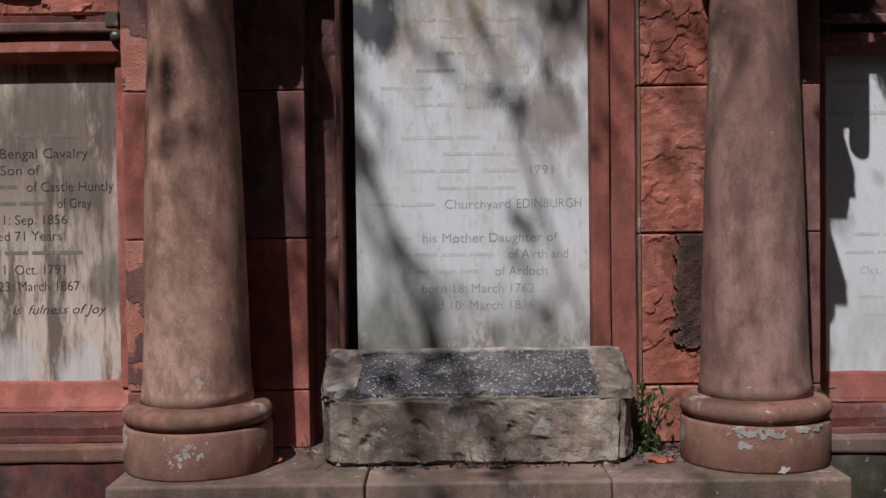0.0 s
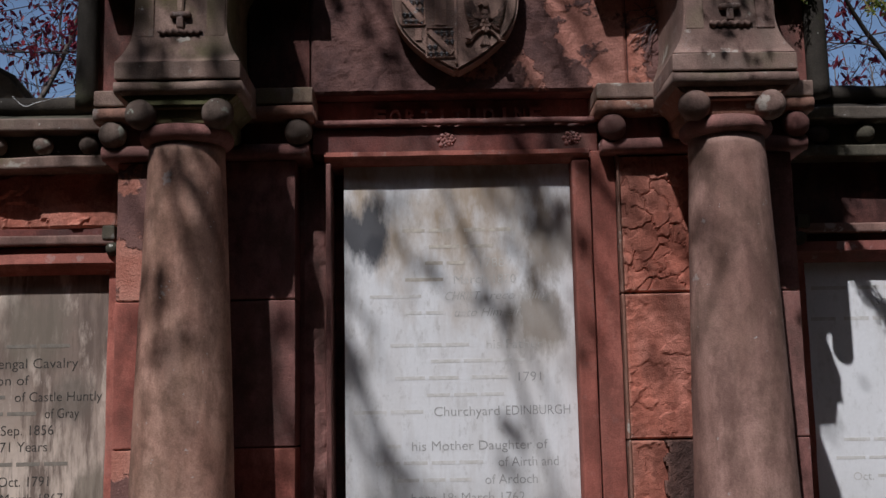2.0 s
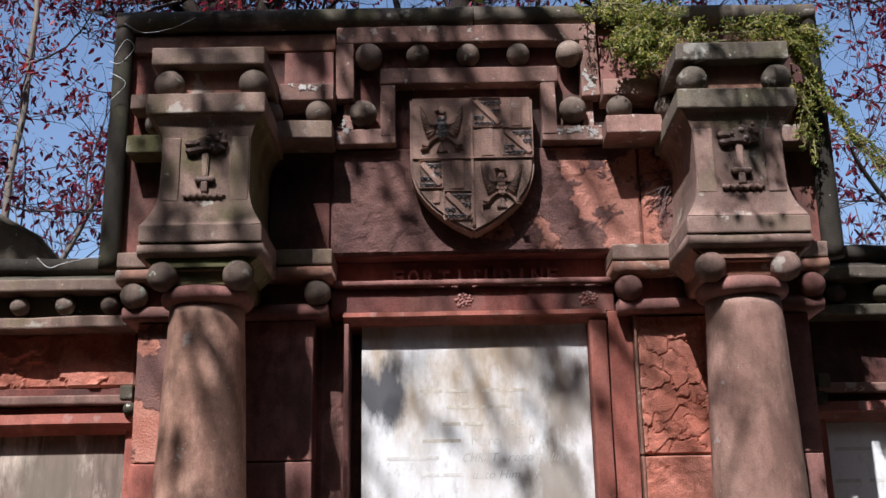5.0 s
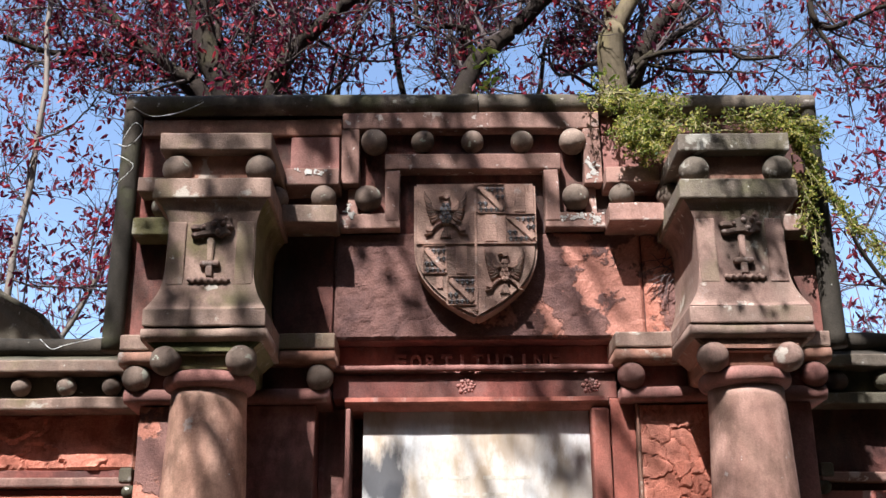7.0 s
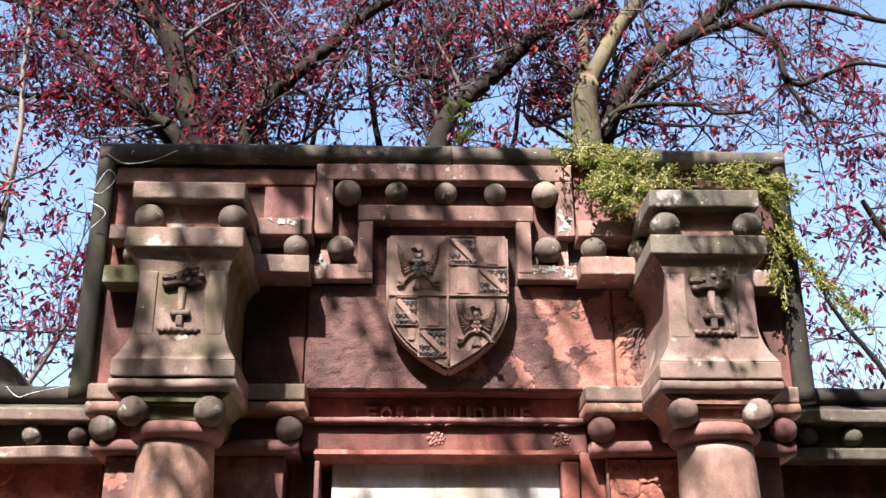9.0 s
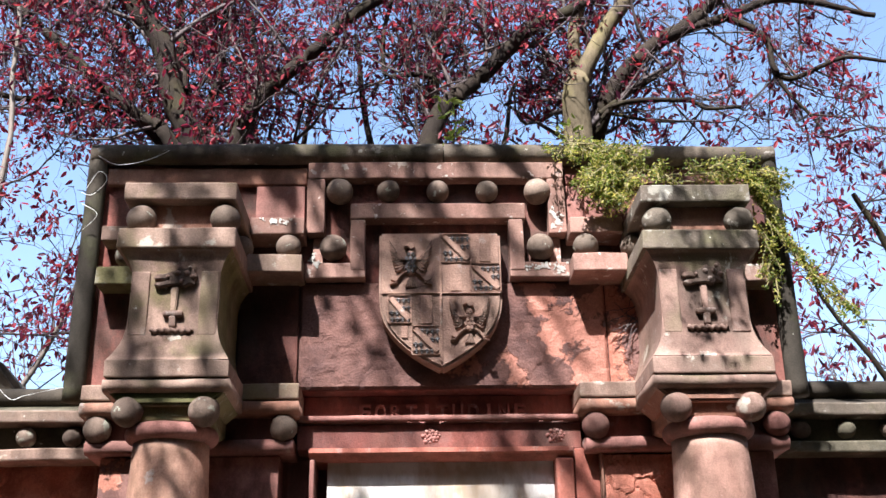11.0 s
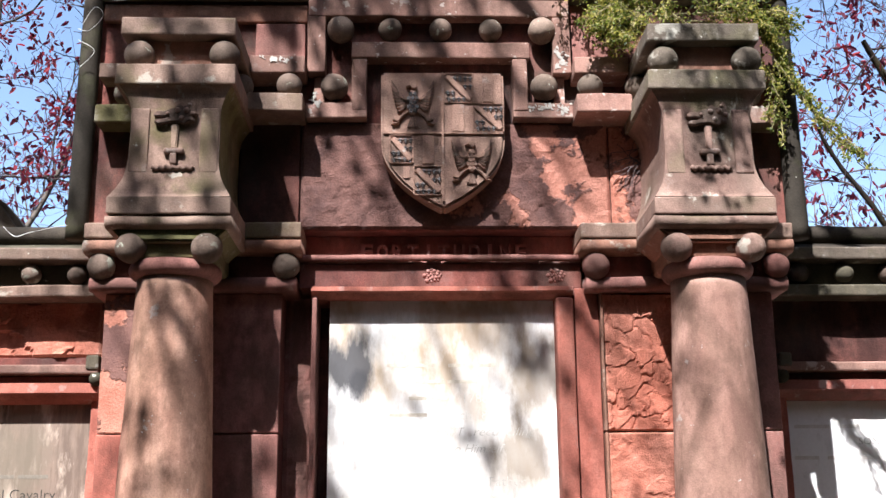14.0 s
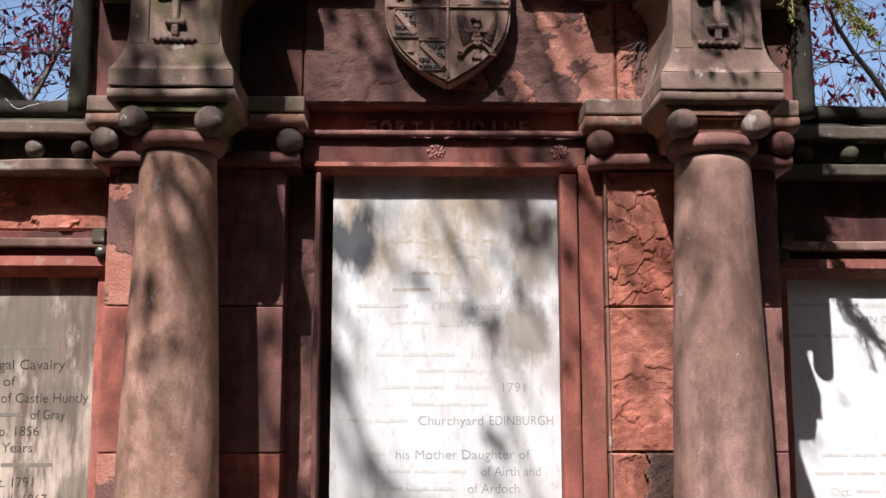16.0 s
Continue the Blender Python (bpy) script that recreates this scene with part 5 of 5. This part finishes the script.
tree("copper-leaved tree with a long leaning bough behind the wall", [
    ([(0.0, Y, 0.0), (-0.02, Y, 3.5), (0.02, Y, 5.6), (0.10, Y, 6.04), (0.20, Y, 6.21), (0.41, Y, 6.42), (0.65, Y, 6.72), (0.95, Y, 6.94), (1.25, Y, 7.12), (1.6, Y, 7.5)], 0.095, 0.05),
    ([(0.0, Y + 0.2, 5.3), (0.05, Y + 0.2, 6.04), (0.06, Y + 0.2, 6.6), (0.10, Y + 0.2, 6.95), (0.26, Y + 0.2, 7.3)], 0.06, 0.045),
    ([(0.05, Y, 6.45), (-0.11, Y, 6.47), (-0.24, Y, 6.44), (-0.33, Y, 6.53), (-0.30, Y, 7.08), (-0.2, Y, 7.6)], 0.025, 0.016),
    ([(-0.02, Y + 0.3, 5.2), (-0.45, Y + 0.5, 6.1), (-0.6, Y + 0.5, 7.2)], 0.04, 0.018),
    ([(0.02, Y + 0.3, 5.2), (0.6, Y + 0.6, 5.9), (0.85, Y + 0.8, 6.9)], 0.035, 0.015),
], 2, 0.066, CLUSTER, 0.036, 0.95, keep=0.78, step_at=3, leaf_mat=LEAF_RED)
tree("copper-leaved tree with a mossy forked trunk behind the wall", [
    ([(1.25, Y, 0.0), (1.24, Y, 3.5), (1.22, Y, 5.5), (1.23, Y, 5.96), (1.23, Y, 6.25), (1.27, Y, 6.43)], 0.15, 0.10),
    ([(1.26, Y, 6.35), (1.26, Y + 0.05, 6.58), (1.28, Y + 0.05, 6.95), (1.33, Y + 0.05, 7.3), (1.3, Y, 8.2)], 0.062, 0.045),
    ([(1.26, Y, 6.35), (1.38, Y, 6.61), (1.56, Y, 6.98), (1.76, Y, 7.3), (2.0, Y, 8.0)], 0.075, 0.06),
], 2, 0.066, CLUSTER, 0.036, 0.8, keep=0.6, step_at=4, trunk_mat=BARK_LIT, leaf_mat=LEAF_RED)
tree("copper-leaved tree with crooked spreading boughs behind the wall", [
    ([(1.5, Y + 0.5, 0.0), (1.4, Y + 0.4, 3.5), (1.36, Y + 0.3, 5.6), (1.42, Y + 0.2, 6.05), (1.57, Y + 0.1, 6.41), (1.92, Y, 6.80), (2.19, Y, 6.96), (2.52, Y, 7.28), (2.9, Y, 7.8)], 0.10, 0.05),
    ([(2.17, Y, 6.93), (2.60, Y, 7.06), (2.92, Y, 7.22), (3.30, Y, 7.23), (3.85, Y, 7.08)], 0.045, 0.022),
    ([(2.58, Y, 7.04), (2.87, Y - 0.05, 6.82), (2.89, Y - 0.05, 6.54), (3.01, Y, 6.45), (3.29, Y, 6.58), (3.57, Y, 6.67), (3.9, Y, 6.61)], 0.032, 0.014),
    ([(2.89, Y, 6.54), (2.99, Y, 6.28), (3.15, Y, 6.10), (3.3, Y, 5.9)], 0.02, 0.008),
    ([(1.43, Y, 6.14), (1.84, Y, 6.44), (2.11, Y, 6.65)], 0.028, 0.014),
    ([(1.45, Y, 6.1), (1.61, Y - 0.1, 6.19), (2.13, Y - 0.1, 6.25), (2.30, Y - 0.1, 6.15), (2.56, Y - 0.1, 6.14)], 0.024, 0.012),
    ([(1.5, Y, 6.15), (1.81, Y, 6.09), (2.2, Y, 6.09)], 0.016, 0.008),
], 2, 0.070, (0,) * 36 + (4, 6), 0.036, 0.75, keep=0.6, step_at=3, leaf_mat=LEAF_RED)
tree("slender pale-stemmed copper tree beside the wall", [
    ([(-3.35, Y - 0.2, 0.0), (-3.33, Y - 0.2, 3.0), (-3.30, Y - 0.2, 4.5), (-3.22, Y - 0.2, 5.6), (-3.3, Y - 0.2, 7.0)], 0.035, 0.018),
    ([(-3.33, Y - 0.2, 3.6), (-3.7, Y, 4.6), (-4.1, Y, 5.6)], 0.03, 0.012),
    ([(-3.33, Y - 0.2, 3.2), (-2.9, Y, 4.0), (-2.6, Y, 4.8)], 0.03, 0.012),
], 2, 0.066, (0,) * 6 + (3, 5), 0.038, 0.95, leaf_mat=LEAF_RED, trunk_mat=TWIG_PALE)
tree("copper-leaved tree with hanging sprays beside the wall", [
    ([(4.2, Y + 0.3, 0.0), (4.1, Y + 0.3, 3.0), (3.8, Y + 0.2, 4.6), (3.4, Y, 5.4)], 0.07, 0.02),
    ([(4.1, Y + 0.3, 3.0), (3.4, Y, 3.9), (2.9, Y - 0.2, 4.6)], 0.035, 0.012),
    ([(4.15, Y + 0.3, 3.4), (4.3, Y, 4.6), (4.1, Y, 5.9)], 0.04, 0.012),
], 2, 0.070, (0,) * 13 + (4, 6), 0.036, 0.95, droop=0.05, leaf_mat=LEAF_RED)

# far growth behind, filling in towards the horizon
far_places = []
for i in range(1500):
    x = rng.uniform(-11, 11)
    h = 2.4 + 1.6 * noise.noise(Vector((x * 0.35, 2.0, 0))) + 1.0 * max(0.0, 1 - abs(x) / 5)
    z = 0.3 + h * rng.random() ** 0.7
    far_places.append((Vector((x, rng.uniform(9, 13), z + 1.0)), Vector((0, 0, 1))))
me = leaf_mesh(far_places, 0.11, (1, 2, 3), 0.16)
me.materials.append(LEAF_RED)
hedge = tagged(new("far_thicket", me), "far thicket of copper and purple foliage", "foliage", kind="stuff")
stems = []
for i in range(150):
    x, y = rng.uniform(-11, 11), rng.uniform(8.5, 12)
    p = [Vector((x, y, 0))]
    for j in range(8):
        p.append(p[-1] + Vector((rng.uniform(-0.22, 0.22), rng.uniform(-0.1, 0.1), rng.uniform(0.6, 0.95))))
    stems.append((p, 0.035, 0.008, 4))
me = tube_mesh(stems)
me.materials.append(TWIG_PALE)
tagged(new("far_stems", me), "far thin bare stems among the thicket", "foliage", kind="stuff")

# tree on the sunny side whose bare boughs dapple the monument
shade_axis = to_sun.normalized()
across = Vector((0, 0, 1)).cross(shade_axis).normalized()
upward = shade_axis.cross(across)
SH = 9.0
rng = random.Random(5)
heavy, fine, tips = [], [], []
aim = Vector((0, 0, 2.4)) + shade_axis * SH


def off(a, b, c=0.0):
    return aim + across * a + upward * b + shade_axis * c


trunk_top = off(-4.6, -2.2)
heavy.append((twist([(trunk_top.x - 0.5, trunk_top.y - 0.4, 0.0), (trunk_top.x - 0.2, trunk_top.y - 0.2, trunk_top.z * 0.5), trunk_top], 8, 0.05), 0.26, 0.15, 12))
over = twist([off(-4.6, -2.2), off(-4.4, -0.2), off(-3.4, 0.9, 0.3), off(-1.6, 1.5, 0.3), off(0.2, 1.9), off(2.0, 2.3)], 8, 0.08)
heavy.append((over, 0.14, 0.035, 9))
heavy.append((twist([off(-4.3, 0.2), off(-3.4, 0.9, -0.8), off(-2.4, 1.0, -1.4), off(-1.5, 0.7, -1.8)], 6, 0.08), 0.07, 0.02, 8))
for i in range(32):
    want = rng.uniform(*((-3.5, -2.1) if i % 8 == 0 else (-2.1, -0.5))) if i % 16 else rng.uniform(-0.9, -0.2)
    base = min(over[6:], key=lambda q: abs((q - aim).dot(across) - want))
    u0, v0 = (base - aim).dot(across), (base - aim).dot(upward)
    ln = rng.uniform(1.3, 3.2) if u0 < -1.6 else rng.uniform(0.7, 1.9)
    if i > 25:
        ln = rng.uniform(2.3, 3.3)
    slant = rng.uniform(0.45, 1.05)
    deep = rng.uniform(-2.4, 0.4)
    lp = twist([base, off(u0 + slant * ln * 0.35 + rng.uniform(-0.15, 0.15), v0 - ln * 0.35, deep * 0.6), off(u0 + slant * ln * 0.7 + rng.uniform(-0.15, 0.15), v0 - ln * 0.7, deep), off(u0 + slant * ln, v0 - ln, deep)], 5, 0.07)
    reach = rng.uniform(0.25, 1.3) if i % 5 else 1.8
    lp = [q for q in lp if (q - aim).dot(across) < reach]
    if len(lp) < 4:
        continue
    fine.append((lp, 0.018, 0.006, 5))
    for j in range(3, len(lp)):
        d = (across * rng.uniform(-0.3, 1.2) - upward * rng.uniform(0.1, 1.0)).normalized()
        q = lp[j] + d * rng.uniform(0.15, 0.45)
        fine.append(([lp[j], (lp[j] + q) / 2 + across * 0.02, q], 0.012, 0.005, 4))
        u = (lp[j] - aim).dot(across) / 0.93
        v = ((lp[j] - aim).dot(upward) - 0.284 * u) / 0.63
        if rng.random() < (0.10 if u > 0.75 else 0.52 if u < -0.75 and v > 0.2 else 0.40 if u < -0.75 and v > -0.1 else 0.2 if u < -1.3 else 0.29 if v < 0.5 else 0.18):
            for _ in range(5):
                tips.append((lp[j] + (q - lp[j]) * rng.random(), d))
shade_tree = empty("tree", "half-bare young-leaved tree shading the monument", "tree", group="trees")
for me, name, mat in ((tube_mesh(heavy), "trunk", BARK_SHADED), (tube_mesh(fine), "twig_mass", TWIG), (leaf_mesh(tips, 0.11, (1, 1, 2), 0.075), "crown", LEAF_YOUNG)):
    me.materials.append(mat)
    o = new(name, me)
    o.parent = shade_tree

rng = random.Random(12)
# unseen side tree added to block skylight; boughs reach over the wall, above view
tall = empty("tree", "unseen tall dark tree with overreaching boughs, added to block skylight", "tree", group="trees")
limbs = [(twist([(-6.8, 0.9, 0.0), (-6.7, 0.9, 4.0), (-6.4, 0.6, 8.0), (-6.2, 0.4, 11.0)], 6, 0.05), 0.28, 0.12, 12)]
for k in range(4):
    y = -2.4 + 0.55 * k
    limbs.append((twist([(-6.4, 0.6, 7.4), (-4.5, y, 7.9), (0.0, y + 0.1, 8.1), (4.5, y, 8.0), (7.0, y, 8.1)], 8, 0.12), 0.09, 0.02, 6))
me = tube_mesh(limbs)
me.materials.append(BARK_SHADED)
o = new("trunk", me)
o.parent = tall
droops, hung = [], []
for k in range(5):
    foot = Vector((1.16 + 0.05 * k, -0.53, 3.05 + 0.16 * k)) + shade_axis * (2.9 + 0.15 * k)
    pts = twist([(foot.x - 0.3, foot.y - 0.2, 7.9), (foot.x - 0.2, foot.y - 0.1, 6.6), tuple(foot)], 6, 0.05)
    droops.append((pts, 0.012, 0.003, 4))
    for p in pts[-5:]:
        for _ in range(3):
            q = p + Vector((rng.uniform(-0.10, 0.10), rng.uniform(-0.10, 0.10), rng.uniform(-0.16, 0.02)))
            droops.append(([p, (p + q) / 2, q], 0.004, 0.002, 3))
            hung.append((q, Vector((0, 0, -1))))
me = tube_mesh(droops)
me.materials.append(TWIG)
o = tagged(new("twig_mass", me), kind="stuff")
o.parent = tall
me = leaf_mesh(hung, 0.045, (2, 3, 4), 0.03)
me.materials.append(LEAF_YOUNG)
o = new("hanging_leaves", me)
o.parent = tall
spots = [(Vector((rng.uniform(-7, 7), rng.uniform(-2.6, -0.6), rng.uniform(7.6, 8.6))), Vector((0, 0, 1))) for _ in range(2600)]
me = leaf_mesh(spots, 0.30, (1, 2), 0.10)
me.materials.append(LEAF_DARK)
o = new("crown", me)
o.parent = tall

# unseen dense evergreens behind and beside the viewer, added to block skylight
for k, (x0, x1, y0, y1, top) in enumerate(((-16, 16, -14, -11.5, 15.0), (-11.5, -7.5, -12, 2, 16.0), (5.5, 9.5, -12, 1.5, 16.0))):
    places = []
    for i in range(15000 if k == 0 else 11000):
        x, y = rng.uniform(x0, x1), rng.uniform(y0, y1)
        h = top * (0.80 + 0.2 * noise.noise(Vector((x * 0.5, y * 0.5, k))))
        places.append((Vector((x, y, h * rng.random())), Vector((0, 0, 1))))
    me = leaf_mesh(places, 0.75, (1,), 0.1)
    me.materials.append(LEAF_DARK)
    tagged(new("evergreen_belt", me), "unseen dense dark evergreens added to block skylight", "foliage", kind="stuff")

# ---- creeper over the attic's corner ----
creeper = empty("creeper", "yellow-green creeper hanging over the coping", "creeper")
runs, places = [], []


def frond(p, d, n, fall, out, spread=0.035):
    """A runner with short side shoots in pairs, leaves along both."""
    pts = [Vector(p)]
    d = Vector(d).normalized()
    for i in range(n):
        d = (d + Vector((rng.uniform(-0.22, 0.22), rng.uniform(-0.15, 0.12), rng.uniform(-0.18, 0.18) - fall))).normalized()
        q = pts[-1] + d * 0.034
        q.y = min(q.y, out)
        pts.append(q)
        side = d.cross(Vector((rng.uniform(-0.3, 0.3), 1, rng.uniform(-0.3, 0.3)))).normalized()
        for s in (-1, 1):
            e = q + (side * s * 0.8 + d * 0.7) * spread * (1.1 - 0.6 * i / n) * rng.uniform(0.6, 1.2)
            runs.append(([q, e], 0.002, 0.001, 3))
            for u in (0.25, 0.6, 1.0):
                places.append((q.lerp(e, u), d))
    runs.append((pts, 0.005, 0.002, 4))


def along(path, u):
    k = u * (len(path) - 1)
    i = min(int(k), len(path) - 2)
    return Vector(path[i]).lerp(Vector(path[i + 1]), k - i)


crest = [(0.60, -0.08, 4.255), (0.74, -0.10, 4.23), (0.85, -0.13, 4.16), (0.98, -0.18, 4.06), (1.16, -0.20, 4.03), (1.35, -0.18, 4.06), (1.50, -0.16, 4.03), (1.60, -0.10, 4.06)]
for i in range(90):
    q = along(crest, rng.random() ** 1.15)
    frond(q + Vector((rng.uniform(-0.03, 0.03), rng.uniform(-0.04, 0.04), rng.uniform(-0.035, 0.015))), (rng.uniform(-0.2, 1.0), -0.2, rng.uniform(-0.35, 0.08)), rng.randint(3, 6), 0.04, -0.07)
for i in range(70):
    q = along([(0.82, -0.13, 4.13), (0.88, -0.17, 4.08), (0.93, -0.2, 4.02)], rng.random())
    frond(q + Vector((rng.uniform(-0.06, 0.04), rng.uniform(-0.05, 0.03), rng.uniform(-0.10, 0.02))), (rng.uniform(-1.0, 0.05), -0.25, rng.uniform(-0.9, -0.1)), rng.randint(3, 7), 0.07, -0.13)
trail = [(1.48, -0.16, 4.07), (1.54, -0.15, 3.93), (1.60, -0.15, 3.80), (1.67, -0.15, 3.68), (1.75, -0.15, 3.55), (1.84, -0.15, 3.44), (1.90, -0.15, 3.38)]
for i in range(52):
    u = rng.random() ** 1.1 * 0.93
    q = along(trail, u)
    frond(q + Vector((rng.uniform(-0.03, 0.02) * (1.2 - u), 0, rng.uniform(-0.03, 0.02))), (0.55, -0.04, -0.80), rng.randint(3, 5), 0.0, -0.1, 0.017)
for i in range(12):
    q = along([(1.52, -0.12, 3.92), (1.57, -0.11, 3.70), (1.60, -0.10, 3.52)], rng.random())
    frond(q, (rng.uniform(-0.2, 0.3), -0.05, -0.9), rng.randint(2, 5), 0.0, -0.08, 0.025)
me = tube_mesh(runs)
me.materials.append(CREEPER_STEM)
o = tagged(new("stem_mass", me), kind="stuff")
o.parent = creeper
me = leaf_mesh(places, 0.0185, (1, 2, 2), 0.006, 0.0, 0.24)
me.materials.append(LEAF_CREEPER)
o = new("foliage", me)
o.parent = creeper

# dry creeper roots on the flaked attic stone
roots = []
for i in range(16):
    p = [Vector((0.97 + rng.uniform(-0.03, 0.02), 0.004, 3.52 - rng.random() * 0.2))]
    d = Vector((rng.uniform(-0.8, -0.1), 0, rng.uniform(-1, 0.2)))
    for j in range(6):
        d = (d + Vector((rng.uniform(-0.6, 0.6), 0, rng.uniform(-0.6, 0.3)))).normalized()
        p.append(p[-1] + d * 0.03)
    roots.append((p, 0.003, 0.0015, 4))
me = tube_mesh(roots)
me.materials.append(TWIG)
tagged(new("dry_roots", me), "dry creeper rootlets clinging to the stone", "roots", kind="stuff")

# ---- green shoot on the coping ----
def plant(label, at, n, height, size, mat, lean=0.4):
    p = empty("plant", label, "plant", at, "small plants")
    st, pl = [], []
    for i in range(n):
        q = [Vector((rng.uniform(-0.03, 0.03), rng.uniform(-0.02, 0.02), 0))]
        d = Vector((rng.uniform(-lean, lean), rng.uniform(-lean, lean * 0.3), 1))
        for j in range(5):
            d = (d + Vector((rng.uniform(-0.3, 0.3), rng.uniform(-0.2, 0.2), 0.1))).normalized()
            q.append(q[-1] + d * height / 5 * rng.uniform(0.6, 1.1))
            pl.append((q[-1], d))
        st.append((q, 0.004, 0.002, 4))
    for me, name, m in ((tube_mesh(st), "stem", TWIG), (leaf_mesh(pl, size, (1, 2, 3), 0.02, -0.2, 0.18), "foliage", mat)):
        me.materials.append(m)
        o = new(name, me)
        o.parent = p
    return p


plant("green shoot growing from the coping joint", (0.06, 0.02, 4.28), 4, 0.32, 0.06, LEAF_YOUNG, 0.3)
plant("small leafy shoots on the coping", (0.75, 0.15, 4.26), 3, 0.22, 0.05, LEAF_YOUNG)
plant("small leafy shoots on the coping", (1.15, 0.15, 4.26), 3, 0.26, 0.05, LEAF_RED)
plant("green weed growing in the corner of the step", (0.70, -0.16, STEP_TOP), 16, 0.30, 0.042, LEAF_GREEN, 0.35)
plant("green weed growing behind the column base", (1.47, -0.05, STEP_TOP), 8, 0.28, 0.042, LEAF_GREEN, 0.3)

# ---- loose wires at the corner of the coping ----
wire = empty("loose_wire", "loose pale wire looped over the coping corner", "wire")
for k, pts in enumerate(([(-1.70, -0.05, 4.02), (-1.64, -0.07, 4.10), (-1.60, -0.06, 4.06), (-1.66, -0.07, 3.98), (-1.72, -0.05, 4.0)],
                         [(-1.66, -0.04, 4.20), (-1.55, -0.08, 4.13), (-1.42, -0.05, 4.17), (-1.30, -0.04, 4.24)],
                         [(-1.72, -0.03, 3.95), (-1.63, -0.06, 3.88), (-1.70, -0.05, 3.80)],
                         [(-1.98, -0.05, 3.02), (-1.92, -0.06, 2.97), (-1.86, -0.05, 2.99), (-1.7, -0.04, 3.03)])):
    part("strand", tube(twist(pts, 6, 0.01), 0.0016, 0.0016, 5), WIRE, wire, smooth=True)

# ---- neighbouring memorial's sloping gable, seen past the wall ----
part_gable = empty("neighbour_gable", "dark weathered sloping gable stone of a neighbouring memorial", "gable")
part("gable_stone", prism([(-3.4, 2.9), (-2.02, 2.9), (-2.02, 3.10), (-2.16, 3.24), (-2.32, 3.40), (-2.7, 3.62), (-3.4, 3.8)], 0.82, 1.2, 0.03, 0.02), MOSSY, part_gable)
pot = empty("chimney_pot", "far slim grey chimney pot above the thicket", "chimney")
part("pot", turned([(0.09, 0.0), (0.09, 5.9), (0.12, 5.92), (0.12, 6.05), (0.085, 6.07), (0.085, 6.2)], -6.05, 9.0, 16, 0.0), SLATE, pot, smooth=True)

# ---- litter on the step ----
for i, (x, y, sx) in enumerate(((0.745, -0.36, 0.055), (-0.82, -0.30, 0.03))):
    bm = bmesh.new()
    bmesh.ops.create_icosphere(bm, subdivisions=2, radius=1.0)
    for v in bm.verts:
        v.co = Vector((x + v.co.x * sx, y + v.co.y * sx * 0.7, STEP_TOP + 0.008 + v.co.z * 0.012))
    worn(bm, 0.012, 14, i)
    tagged(part("brick_chip", bm, BRICK), "broken chip of orange brick lying on the step", "debris", "brick chips")
tw = []
for i in range(32):
    c = Vector((rng.choice((0.02, 0.03, 0.75, -0.7)) + rng.gauss(0, 0.05), rng.uniform(-0.47, -0.42), STEP_TOP + 0.006))
    if c.x > 0.65 or c.x < -0.65:
        c.y = rng.uniform(-0.35, -0.05)
    d = Vector((rng.uniform(-1, 1), rng.uniform(-0.3, 0.3), rng.uniform(0, 0.7))).normalized()
    tw.append(([c, c + d * 0.04, c + d * 0.08 + Vector((0, 0, 0.012))], 0.003, 0.0015, 4))
me = tube_mesh(tw)
me.materials.append(TWIG)
tagged(new("dead_twigs", me), "dead reddish twigs and stalks lying along the step", "debris", kind="stuff")
lit = [(Vector((rng.uniform(0.63, 0.86), rng.uniform(-0.4, -0.03), STEP_TOP + 0.008)), Vector((0, 0, 1))) for _ in range(120)] + [(Vector((rng.uniform(-0.6, 0.6), rng.uniform(-0.45, -0.41), STEP_TOP + 0.006)), Vector((0, 0, 1))) for _ in range(60)]
me = leaf_mesh(lit, 0.022, (1,), 0.006)
me.materials.append(TWIG)
tagged(new("leaf_litter", me), "brown leaf litter gathered on the step", "litter", kind="stuff")
